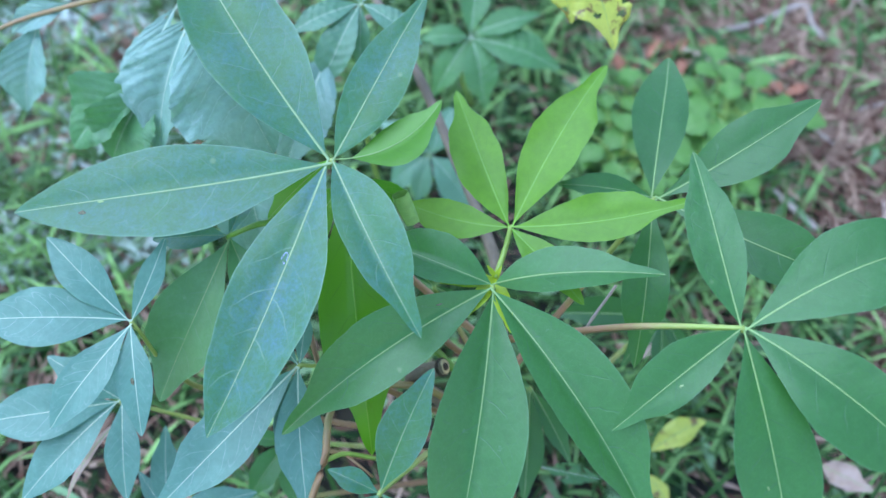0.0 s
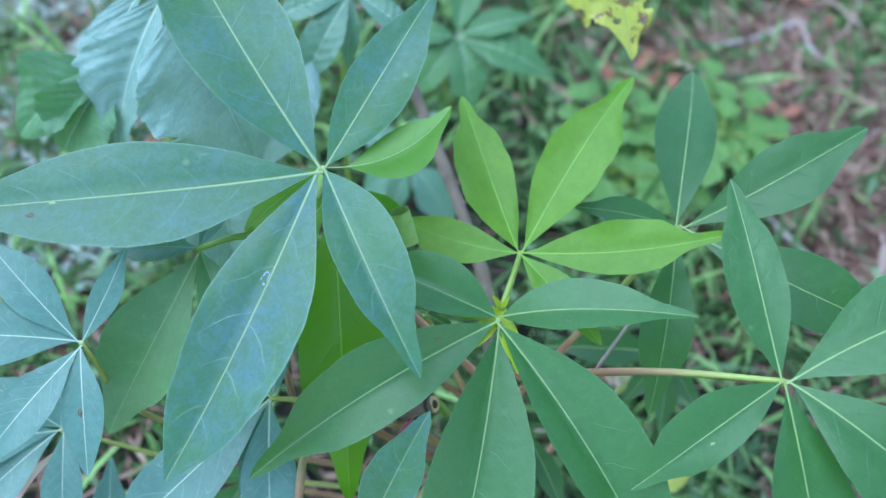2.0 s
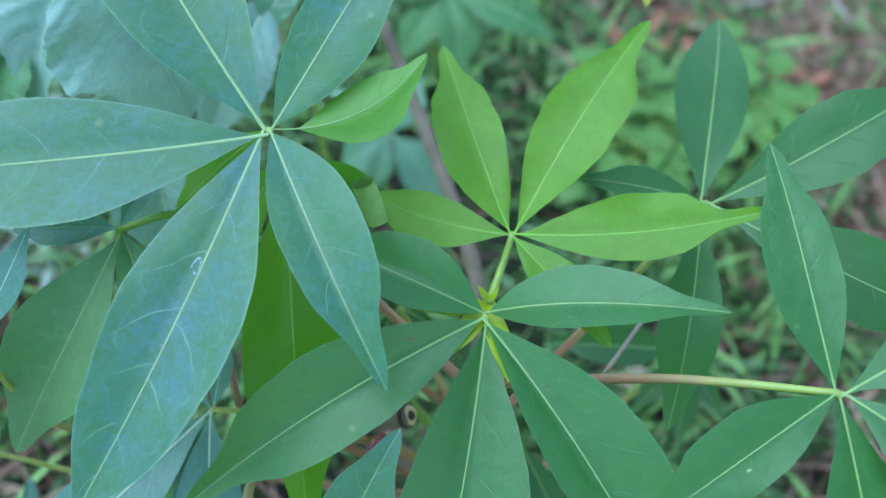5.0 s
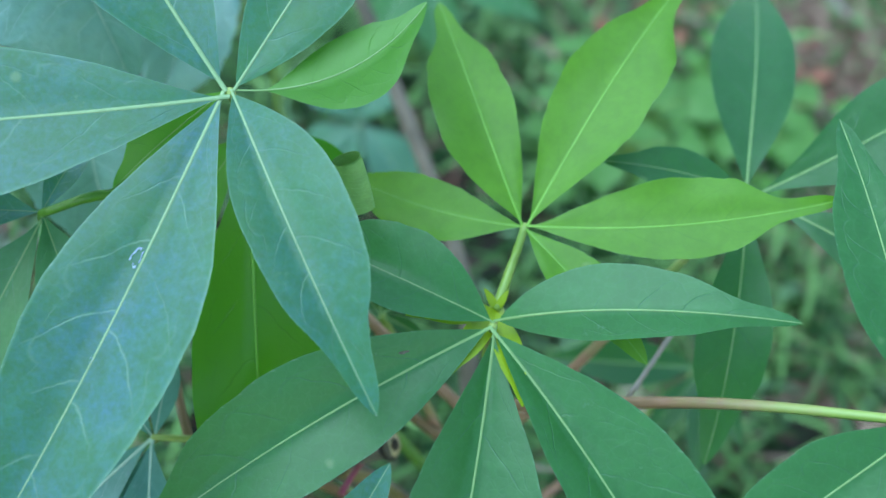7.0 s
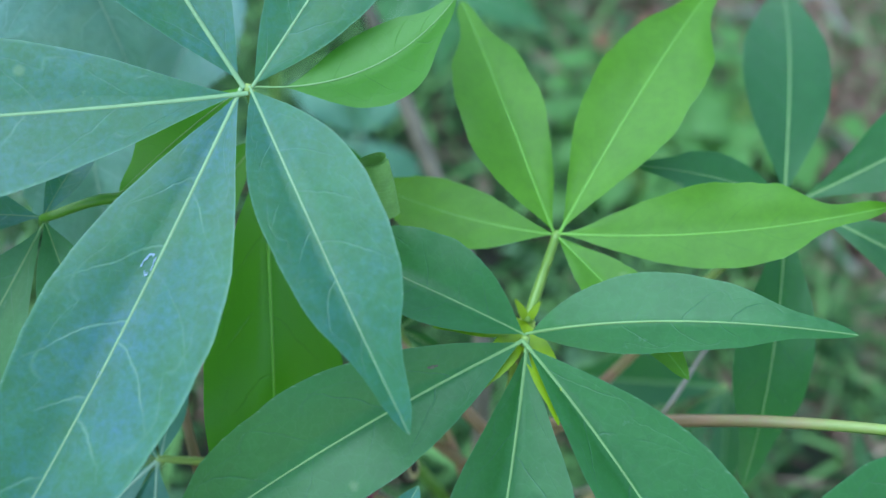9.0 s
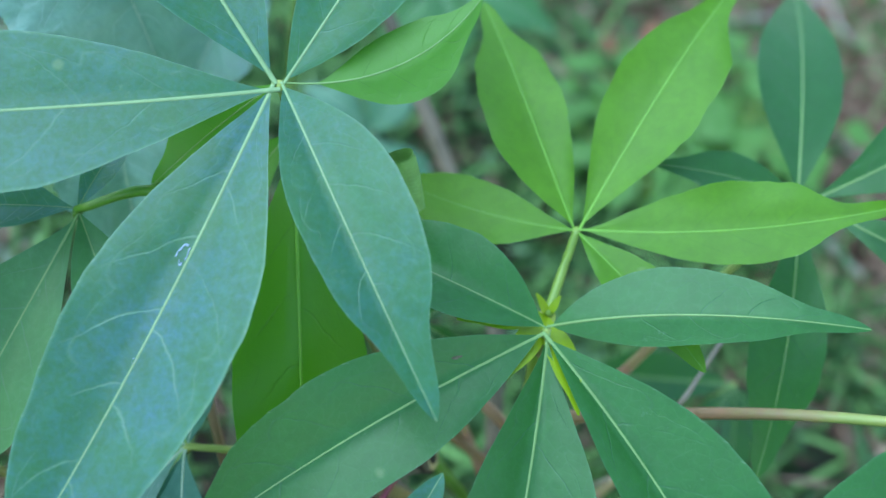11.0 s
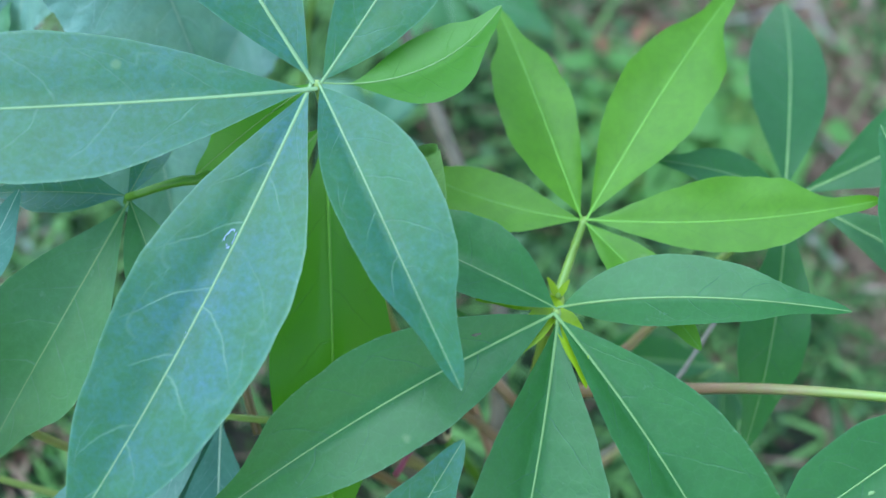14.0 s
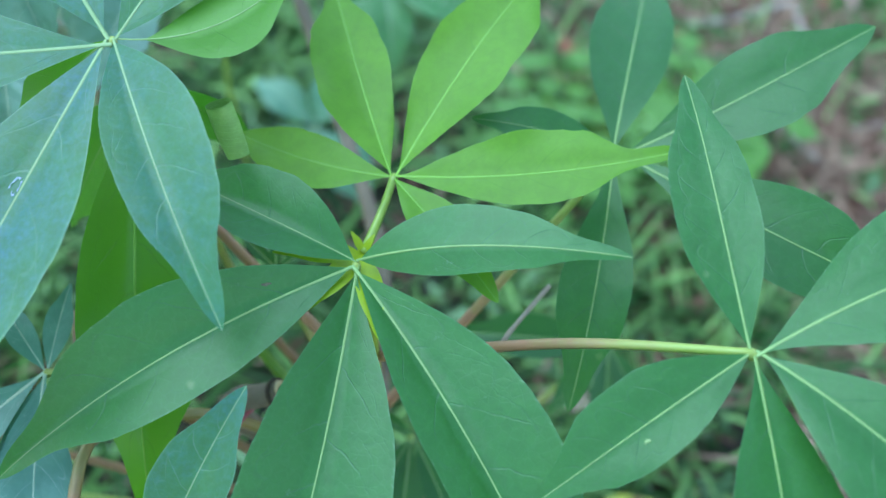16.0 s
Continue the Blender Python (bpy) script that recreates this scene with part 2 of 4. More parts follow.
# past the modelled blades the ground is closed turf
sn, sl = SOIL.node_tree.nodes, SOIL.node_tree.links
far_len = sn.new("ShaderNodeVectorMath")
far_len.operation = "LENGTH"
sl.new(sn.new("ShaderNodeTexCoord").outputs["Object"], far_len.inputs[0])
soil_bsdf = sn["Principled BSDF"]
bare = soil_bsdf.inputs["Base Color"].links[0].from_socket
turf = mix_rgb(sn, sl, ramp(sn, sl, noise_node(sn, sl, 30, 6, 0.7), 0.35, 0.7), (0.017, 0.052, 0.014), (0.048, 0.115, 0.032))
sl.new(mix_rgb(sn, sl, ramp(sn, sl, far_len.outputs["Value"], 3.2, 5.2), bare, turf), soil_bsdf.inputs["Base Color"])
GRASS = plain_material("grass blades", (0.012, 0.048, 0.009), (0.046, 0.138, 0.023), 6, 0.40, 0.1, 1.0, (0.31, 0.56, 0.17), 0.25, 0.25)
SHORT = plain_material("short growth", (0.016, 0.066, 0.010), (0.070, 0.190, 0.034), 9, 0.45, 0.1, 1.0, (0.36, 0.58, 0.22), 0.25, 0.25)
BROAD = plain_material("broad grass", (0.019, 0.068, 0.017), (0.060, 0.150, 0.043), 9, 0.42, 0.1, 0.9, (0.30, 0.50, 0.25), 0.25, 0.25)
# the dark colour also stands in for sky light blocked near the ground
UNDER = plain_material("dark undergrowth", (0.012, 0.040, 0.011), (0.034, 0.092, 0.025), 9, 0.5, 0.1, 0.9, (0.10, 0.075, 0.035), 0.15, 0.1)
# the paleness is sky glare on short grass, put into the blade colour
PALE_GRASS = plain_material("pale grass", (0.22, 0.35, 0.23), (0.44, 0.56, 0.47), 12, 0.45, 0.1, 0.9, (0.62, 0.60, 0.55), 0.2)
ROUND = leaf_material("round weed blade", (0.125, 0.300, 0.048), (0.080, 0.210, 0.034), (0.16, 0.34, 0.13), (0.14, 0.42, 0.06), veins=6, rough=0.5)
DEAD = plain_material("dead leaf", (0.36, 0.23, 0.17), (0.46, 0.33, 0.27), 70, 0.8, 0.5)
LITTER = plain_material("brown leaf litter", (0.30, 0.09, 0.045), (0.40, 0.17, 0.10), 40, 0.8, 0.5)
STRAW = plain_material("dry straw", (0.125, 0.056, 0.036), (0.58, 0.39, 0.28), 30, 0.85, 0.3, 1.0, (0.09, 0.035, 0.024), 0.0, 0.2)
STICK = plain_material("dry twig", (0.34, 0.26, 0.22), (0.45, 0.37, 0.32), 50, 0.8, 0.5)

# ---------------------------------------------------------------- building helpers


def part(name, verts, faces, material, parent, label="", uvs=None, mats=(), face_mat=None, tone=0.0, at=(0, 0, 0), dimmed=0.0):
    """One mesh object under a thing or a part, with its origin at a place; its points are given in the world."""
    me = bpy.data.meshes.new(name)
    me.from_pydata([tuple(Vector(v) - Vector(at)) for v in verts], [], faces)
    me.materials.append(material)
    for x in mats:
        me.materials.append(x)
    if face_mat is not None:
        me.polygons.foreach_set("material_index", face_mat)
    if uvs is not None:
        lay = me.uv_layers.new(name="UVMap")
        idx = np.empty(len(me.loops), dtype=np.int32)
        me.loops.foreach_get("vertex_index", idx)
        lay.data.foreach_set("uv", np.asarray(uvs, dtype=np.float32)[idx].ravel())
    me.polygons.foreach_set("use_smooth", [True] * len(me.polygons))
    ob = new(name, me)
    # tone above 0 paints light shining through, below 0 a blue sky sheen
    ob.color = (max(tone, 0), max(-tone, 0), dimmed, 1)
    if parent is not None:
        ob.parent = parent
        off = parent["at"] if "at" in parent else (0, 0, 0)
        ob.matrix_parent_inverse = Matrix.Translation(-Vector(off))
        ob.location = at
        ob["at"] = tuple(at)
    if label:
        ob["label"] = label
    return ob


def thing(name, at, label, category, group=""):
    ob = new(name)
    ob.empty_display_size = 0.02
    ob.location = at
    ob["at"] = tuple(at)
    return tagged(ob, label, category, group)


def curve_points(pts, n):
    """A smooth line through the points (Catmull-Rom)."""
    p = [Vector(x) for x in pts]
    if len(p) == 2:
        return [p[0].lerp(p[1], i / (n - 1)) for i in range(n)]
    p = [p[0] * 2 - p[1]] + p + [p[-1] * 2 - p[-2]]
    out, k = [], len(p) - 3
    for i in range(n):
        s = i / (n - 1) * k
        j = min(int(s), k - 1)
        t = s - j
        a, b, c, d = p[j:j + 4]
        out.append(0.5 * ((2 * b) + (c - a) * t + (2 * a - 5 * b + 4 * c - d) * t * t + (3 * b - a - 3 * c + d) * t ** 3))
    return out


def tube(pts, r0, r1, n=14, sides=8, knots=0.0, cap=True):
    """Tapered round stalk along a line: points and faces."""
    c = curve_points(pts, n)
    vs, fs = [], []
    for i, x in enumerate(c):
        d = (c[min(i + 1, n - 1)] - c[max(i - 1, 0)]).normalized()
        a = d.cross(Vector((0.31, 0.77, 0.55))).normalized()
        b = d.cross(a)
        r = r0 + (r1 - r0) * i / (n - 1)
        if knots and i % 4 == 2:
            r *= 1 + knots
        for k in range(sides):
            w = 2 * math.pi * k / sides
            vs.append(x + (a * math.cos(w) + b * math.sin(w)) * r)
    for i in range(n - 1):
        for k in range(sides):
            fs.append((i * sides + k, i * sides + (k + 1) % sides, (i + 1) * sides + (k + 1) % sides, (i + 1) * sides + k))
    if cap:
        fs.append(tuple(range(sides))[::-1])
        fs.append(tuple(range((n - 1) * sides, n * sides)))
    return vs, fs


def blade(hub, tip, w, pk=0.55, bend=0.05, roll=0.0, acu=0.5, up=(0, -0.25, 1), ns=26, nq=8, fold=0.14, wave=0.05, rib=0.0075, seed=0.0, stalk=0.02, asym=0.0, arc=0.0, ribs=0, ripple=0.0):
    """A leaflet: points, faces, UVs and material index per face (1 is the raised midrib)."""
    hub, tip = Vector(hub), Vector(tip)
    ax = tip - hub
    ln = ax.length
    d = ax.normalized()
    side = d.cross(Vector(up)).normalized()
    side = Matrix.Rotation(radians(roll), 3, d) @ side
    nrm = side.cross(d).normalized()
    vs, uvs, fs, fm = [], [], [], []
    ex = math.log(0.5) / math.log(pk)

    def centre(s):
        return hub + ax * s + nrm * (ln * bend * (4 * s * (1 - s)) - 0.3 * ln * abs(bend) * s ** 4) + side * (ln * (0.012 * math.sin(3.0 * s + seed) + arc * 4 * s * (1 - s)))

    def half(s, sgn):
        s2 = min(max((s - stalk) / (1 - stalk), 0.0), 1.0)
        f = math.sin(math.pi * s2 ** ex) ** (1.2 if s2 < pk else 0.85) if s2 < 1 else 0.0
        if s2 > 0.66:
            k = (s2 - 0.66) / 0.34
            f *= 1 - acu * 0.62 * math.sin(math.pi * min(k, 1) ** 1.15) ** 1.5 * (1 - 0.25 * k)
        f *= 1 + wave * noise.noise(Vector((s * 4.0, sgn * 7.3, seed)))
        f *= 1 + wave * 0.35 * noise.noise(Vector((s * 17.0, sgn * 3.3, seed + 4)))
        f *= 1 + wave * 0.22 * noise.noise(Vector((s * 43.0, sgn * 5.1, seed + 2)))
        return 0.5 * w * ln * f * (1 + asym * sgn) + 0.0004

    for i in range(ns):
        s = i / (ns - 1)
        c = centre(s)
        for j in range(nq + 1):
            q = 2 * j / nq - 1
            h = half(s, 1 if q > 0 else -1)
            lift = 0.70 * fold * (abs(q) - 0.14 * q * q) + wave * 1.6 * abs(q) ** 2 * noise.noise(Vector((s * 5.0, q * 1.5, seed + 9)))
            if ribs:
                lift += ripple * min(abs(q) * 4, 1.0) * abs(math.sin(math.pi * ribs * (s - 0.30 * abs(q))))
            vs.append(c + side * (h * q * 0.985) + nrm * (h * lift))
            uvs.append((0.5 + 0.5 * q, s))
    for i in range(ns - 1):
        for j in range(nq):
            a = i * (nq + 1) + j
            fs.append((a, a + 1, a + nq + 2, a + nq + 1))
            fm.append(0)
    if rib:
        b0 = len(vs)
        prof = ((-1, 0.1), (-0.55, 0.55), (0.55, 0.55), (1, 0.1), (0.6, -1.1), (-0.6, -1.1))
        for i in range(ns):
            s = i / (ns - 1)
            c = centre(s)
            r = ln * rib * (1 - 0.8 * s ** 0.7) + 0.0001
            for a, b in prof:
                vs.append(c + side * (a * r) + nrm * (b * r * 0.8))
                uvs.append((0.5, s))
        for i in range(ns - 1):
            for k in range(6):
                a, b = b0 + i * 6 + k, b0 + i * 6 + (k + 1) % 6
                fs.append((a, b, b + 6, a + 6))
                fm.append(1)
    return vs, fs, uvs, fm


# ---------------------------------------------------------------- the cassava plant
ROOT = (0.073, 0.420, 0.0)
APEX = (0.043, 0.470, 0.453)
CHA = (0.100, 0.421, 0.157)
CHB = (0.160, 0.412, 0.151)
DRYA = (-0.291, 0.422, 0.288)
DRYB = (-0.349, 0.353, 0.244)
SHA = (-0.183, 0.630, 0.441)
SHB = (-0.156, 0.529, 0.366)
SHC = (-0.111, 0.760, 0.404)
SHD = (-0.159, 0.660, 0.342)
CURL = (-0.034, 0.514, 0.510)
CURLB = (-0.025, 0.507, 0.480)
YHA = (0.107, 0.794, 0.496)
YTA = (0.120, 0.741, 0.463)
YHB = (0.134, 0.786, 0.503)
YTB = (0.158, 0.713, 0.457)
cassava = thing("cassava_plant", ROOT, "leafy cassava plant with palmate leaves growing from grass", "plant")
sv, sf = tube([ROOT, (0.069, 0.427, 0.12), (0.060, 0.440, 0.27), (0.050, 0.460, 0.38), APEX], 0.0085, 0.0042, 22, 10, 0.10)
part("stem", sv, sf, STEM, cassava, "cassava stem, brown below and yellow-green above", [(0, (i // 10) / 21) for i in range(len(sv))])
count = [0]


# healed wounds on the large leaf: leaflet, then across, along, radius in metres
SCARS = {4: ((0.09, 0.36, 0.0034, "CRUST", "pale crusted scar"), (0.02, 0.56, 0.0009, "CRUST", "pale crusted scar")),
         3: ((-0.33, 0.78, 0.0022, "WOUND", "brown dried bite"), (-0.05, 0.72, 0.0016, "YELLOW", "yellowed patch beside the rib"),),
         22: ((0.45, 0.20, 0.0015, "WOUND", "small dark bite"),),
         29: ((-0.35, 0.50, 0.0012, "YELLOW", "pale yellowish spot"),),
         28: ((0.30, 0.62, 0.0010, "YELLOW", "pale yellowish spot"),),
         38: ((0.15, 0.52, 0.0020, "WOUND", "round brown bite"),)}


def scar(b, q, s, r, kind, parent, note, ns, nq=8):
    """A thin uneven patch lying on the blade."""
    def at_blade(q1, s1):
        j, i = min(max((q1 + 1) / 2 * nq, 0), nq - 1e-4), min(max(s1 * (ns - 1), 0), ns - 1.001)
        j0, i0 = int(j), int(i)
        p = [Vector(b[0][(i0 + c) * (nq + 1) + j0 + d]) for c in (0, 1) for d in (0, 1)]
        return p[0].lerp(p[1], j - j0).lerp(p[2].lerp(p[3], j - j0), i - i0)
    c = at_blade(q, s)
    du, dv = (at_blade(q + 0.02, s) - c) / 0.02, (at_blade(q, s + 0.02) - c) / 0.02
    up = du.cross(dv).normalized()
    up = up if up.z > 0 else -up
    ring = []
    for k in range(14):
        a = 2 * math.pi * k / 14
        rr = r * (1 + 0.55 * noise.noise(Vector((math.cos(a) * 1.7, math.sin(a) * 1.7, s * 31))))
        ring.append(at_blade(q + 0.7 * rr * math.cos(a) / du.length, s + 1.5 * rr * math.sin(a) / dv.length) + up * 0.0003)
    mid = at_blade(q, s) + up * 0.0007
    vs, fs = [mid] + ring, [(0, 1 + k, 1 + (k + 1) % 14) for k in range(14)]
    if kind == "CRUST":
        vs = ring + [v.lerp(mid, 0.12 + 0.22 * abs(math.sin(k * 2.3))) for k, v in enumerate(ring)]
        fs = [(k, (k + 1) % 14, 14 + (k + 1) % 14, 14 + k) for k in range(14) if k not in (1, 2, 5, 9)]
    part("scar", vs, fs, {"CRUST": CRUST, "WOUND": WOUND, "YELLOW": RIB}[kind], parent, note)


def cassava_leaf(hub, base, leaflets, mat, label, dimmed=0.0, petiole=None, rib=None):
    """A long leaf stalk with its leaflets spread like fingers round the hub."""
    young = mat == YOUNG
    low = mat == PALE
    vs, fs = tube([*base, hub], 0.0026 if young else 0.0036, 0.0017 if low else 0.0021, 16, 8)
    k = len(vs)
    uvs = [(0, (i // 8) / 15) for i in range(k)]
    hv, hf = tube([Vector(hub) - Vector((0, 0, 0.004)), Vector(hub) + Vector((0, 0, 0.0004))], 0.0024, 0.0016, 3, 8)
    vs += hv
    fs += [tuple(i + k for i in f) for f in hf]
    stalk = part("leaf", vs, fs, petiole or STALK if young or petiole else PETIOLE_RED if low or count[0] % 5 == 1 else PETIOLE, cassava, label, uvs + [(0, 1)] * len(hv), at=hub)
    for lx in leaflets:
        count[0] += 1
        x, y, z, w, pk, bend, roll, acu, tone, asym, arc, *cup = lx
        b = blade(hub, (x, y, z), w, pk, bend, roll, acu, stalk=cup[1] if len(cup) > 1 else 0.02, seed=count[0] * 3.7, ns=46, wave=0.12 if young else 0.065, fold=cup[0] if cup else 0.22 if low else 0.28 if young else 0.30 if tone > 0.9 else 0.55, rib=rib or (0.0048 if low else 0.0044), asym=asym, arc=arc)
        for q, s, r, m, note in SCARS.get(count[0], ()):
            scar(b, q, s, r, m, stalk, note, 46)
        part("leaflet", b[0], b[1], mat, stalk, "", b[2], (RIB_PALE if low else RIB_YOUNG if young or tone > 0.9 else RIB_BLUE if tone < -0.3 else RIB,), b[3], tone, dimmed=dimmed)
    return stalk


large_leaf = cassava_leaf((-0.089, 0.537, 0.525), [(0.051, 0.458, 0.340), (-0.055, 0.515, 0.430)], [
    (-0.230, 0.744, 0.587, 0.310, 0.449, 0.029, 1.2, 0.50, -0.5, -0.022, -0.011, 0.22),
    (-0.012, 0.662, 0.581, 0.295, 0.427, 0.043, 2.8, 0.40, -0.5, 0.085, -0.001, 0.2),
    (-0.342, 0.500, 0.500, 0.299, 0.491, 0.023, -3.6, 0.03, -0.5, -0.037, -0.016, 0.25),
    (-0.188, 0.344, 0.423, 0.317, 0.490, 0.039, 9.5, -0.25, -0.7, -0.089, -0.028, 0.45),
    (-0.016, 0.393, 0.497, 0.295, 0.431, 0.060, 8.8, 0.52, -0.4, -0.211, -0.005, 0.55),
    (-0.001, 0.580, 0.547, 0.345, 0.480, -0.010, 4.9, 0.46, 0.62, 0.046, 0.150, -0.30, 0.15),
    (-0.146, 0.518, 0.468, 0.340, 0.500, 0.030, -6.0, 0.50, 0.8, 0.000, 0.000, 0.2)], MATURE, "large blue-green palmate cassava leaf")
cam.data.dof.focus_object = large_leaf
cassava_leaf((-0.177, 0.503, 0.465), [(0.058, 0.445, 0.227), (-0.114, 0.543, 0.413), (-0.143, 0.507, 0.479)], [
    (-0.240, 0.398, 0.367, 0.435, 0.523, 0.028, 12.1, 0.48, 0, -0.010, -0.008),
    (-0.242, 0.506, 0.457, 0.400, 0.500, 0.050, 0.0, 0.50, -0.9, 0.000, 0.000),
    (-0.140, 0.436, 0.435, 0.360, 0.500, 0.050, 0.0, 0.50, 0, 0.000, 0.000),
    (-0.155, 0.546, 0.479, 0.340, 0.500, 0.050, 0.0, 0.50, -0.8, 0.000, 0.000)], DULL, "drooping dull green palmate cassava leaf", petiole=GREEN_STALK)
cassava_leaf((-0.081, 0.547, 0.480), [(0.054, 0.453, 0.294), (-0.018, 0.502, 0.325)], [
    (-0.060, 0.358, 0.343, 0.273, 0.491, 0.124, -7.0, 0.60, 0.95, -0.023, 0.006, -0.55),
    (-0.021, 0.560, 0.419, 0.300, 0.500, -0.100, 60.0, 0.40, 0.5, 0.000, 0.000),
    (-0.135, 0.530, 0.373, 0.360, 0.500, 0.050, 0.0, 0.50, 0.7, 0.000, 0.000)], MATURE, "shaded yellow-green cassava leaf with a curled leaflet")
cassava_leaf((0.056, 0.508, 0.472), [(0.043, 0.470, 0.453), (0.051, 0.493, 0.460)], [
    (0.010, 0.637, 0.491, 0.307, 0.456, 0.065, -2.5, 0.74, 0, -0.172, -0.022),
    (0.138, 0.632, 0.530, 0.302, 0.491, 0.054, -11.8, 0.84, 0, 0.047, 0.002),
    (0.198, 0.502, 0.519, 0.265, 0.495, 0.015, 3.2, 1.02, 0, -0.113, 0.033),
    (-0.032, 0.544, 0.453, 0.348, 0.508, 0.030, -5.6, 0.09, 0, -0.060, -0.044),
    (0.111, 0.437, 0.467, 0.330, 0.500, 0.050, 0.0, 0.50, 0, 0.000, 0.000)], YOUNG, "young bright yellow-green palmate cassava leaf")
cassava_leaf((0.040, 0.457, 0.462), [(0.045, 0.467, 0.426), (0.042, 0.459, 0.439)], [
    (0.167, 0.437, 0.518, 0.251, 0.379, 0.065, 9.6, 0.58, 0, -0.254, -0.033, -0.45),
    (-0.058, 0.501, 0.470, 0.389, 0.451, 0.047, 1.6, 0.47, 0, 0.103, -0.006, 0.7),
    (-0.132, 0.359, 0.386, 0.264, 0.447, 0.089, -14.7, 0.68, 0, 0.102, 0.031, 0.7),
    (0.005, 0.248, 0.347, 0.312, 0.490, 0.022, -1.7, 0.50, 0, -0.045, -0.008, 0.85),
    (0.166, 0.264, 0.387, 0.244, 0.441, 0.044, -0.7, 0.60, 0, -0.181, -0.041, 0.9)], MATURE, "broad green palmate cassava leaf")
cassava_leaf((0.224, 0.396, 0.505), [(0.049, 0.460, 0.362), (0.147, 0.427, 0.449)], [
    (0.195, 0.536, 0.537, 0.281, 0.465, 0.045, -6.3, 0.45, 0, -0.080, -0.003, 0.2),
    (0.393, 0.448, 0.545, 0.377, 0.508, 0.062, -8.4, 0.43, 0, -0.015, -0.043, 0.2),
    (0.365, 0.280, 0.479, 0.369, 0.503, 0.086, 1.2, 0.49, 0, 0.137, -0.018, 0.25),
    (0.260, 0.236, 0.410, 0.336, 0.510, 0.045, -0.7, 0.50, 0, -0.008, 0.008, 0.25),
    (0.129, 0.340, 0.445, 0.334, 0.454, 0.039, -4.7, 0.47, 0, 0.132, -0.004, 0.25)], MATURE, "flat green palmate cassava leaf on a long petiole", 0.1)
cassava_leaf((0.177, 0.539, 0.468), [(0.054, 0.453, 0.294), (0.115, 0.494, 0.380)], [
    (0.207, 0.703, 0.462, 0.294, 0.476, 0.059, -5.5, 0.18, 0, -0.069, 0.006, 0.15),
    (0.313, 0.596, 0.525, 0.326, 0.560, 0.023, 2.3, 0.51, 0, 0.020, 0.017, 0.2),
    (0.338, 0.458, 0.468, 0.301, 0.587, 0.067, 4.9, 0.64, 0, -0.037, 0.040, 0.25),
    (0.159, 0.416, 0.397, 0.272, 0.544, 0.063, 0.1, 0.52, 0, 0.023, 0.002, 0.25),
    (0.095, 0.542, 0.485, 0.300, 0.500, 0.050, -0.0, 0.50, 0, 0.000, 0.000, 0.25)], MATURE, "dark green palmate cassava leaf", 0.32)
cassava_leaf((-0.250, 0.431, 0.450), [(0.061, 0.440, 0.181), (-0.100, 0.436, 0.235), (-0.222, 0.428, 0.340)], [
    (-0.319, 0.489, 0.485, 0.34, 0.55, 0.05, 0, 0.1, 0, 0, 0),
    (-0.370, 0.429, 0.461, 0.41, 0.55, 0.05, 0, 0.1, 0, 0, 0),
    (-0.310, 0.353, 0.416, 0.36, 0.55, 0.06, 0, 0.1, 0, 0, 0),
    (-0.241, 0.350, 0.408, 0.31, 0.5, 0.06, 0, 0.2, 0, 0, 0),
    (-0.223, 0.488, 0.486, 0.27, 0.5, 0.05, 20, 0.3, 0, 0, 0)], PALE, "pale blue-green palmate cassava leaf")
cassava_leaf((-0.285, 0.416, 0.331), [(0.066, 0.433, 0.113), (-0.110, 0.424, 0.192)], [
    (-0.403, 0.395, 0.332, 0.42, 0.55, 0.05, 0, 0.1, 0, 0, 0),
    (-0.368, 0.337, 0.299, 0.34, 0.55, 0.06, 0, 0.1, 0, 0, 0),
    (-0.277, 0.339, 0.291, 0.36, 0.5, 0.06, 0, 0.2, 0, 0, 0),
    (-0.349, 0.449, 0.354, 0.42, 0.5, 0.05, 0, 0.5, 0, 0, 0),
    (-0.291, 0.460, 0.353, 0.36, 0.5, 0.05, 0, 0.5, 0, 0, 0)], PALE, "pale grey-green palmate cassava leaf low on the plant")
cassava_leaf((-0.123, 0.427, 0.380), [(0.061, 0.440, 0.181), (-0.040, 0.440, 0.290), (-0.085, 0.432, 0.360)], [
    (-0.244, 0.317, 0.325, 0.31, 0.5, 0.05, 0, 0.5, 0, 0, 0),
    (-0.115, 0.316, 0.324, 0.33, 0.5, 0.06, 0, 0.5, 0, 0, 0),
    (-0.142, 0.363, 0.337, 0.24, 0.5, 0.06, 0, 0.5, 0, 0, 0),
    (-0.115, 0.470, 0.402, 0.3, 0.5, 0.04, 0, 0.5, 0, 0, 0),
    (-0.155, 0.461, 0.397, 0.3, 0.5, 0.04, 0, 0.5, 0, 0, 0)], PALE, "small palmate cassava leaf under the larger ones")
cassava_leaf((-0.052, 0.319, 0.364), [(0.055, 0.450, 0.272), (0.002, 0.384, 0.323)], [
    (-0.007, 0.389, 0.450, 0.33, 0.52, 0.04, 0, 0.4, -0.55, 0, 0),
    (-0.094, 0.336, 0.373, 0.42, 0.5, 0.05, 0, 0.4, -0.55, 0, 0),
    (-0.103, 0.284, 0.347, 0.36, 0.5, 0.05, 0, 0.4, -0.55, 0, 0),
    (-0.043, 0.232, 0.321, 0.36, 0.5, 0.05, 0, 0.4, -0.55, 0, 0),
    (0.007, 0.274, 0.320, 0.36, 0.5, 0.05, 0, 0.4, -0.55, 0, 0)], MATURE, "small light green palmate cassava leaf")
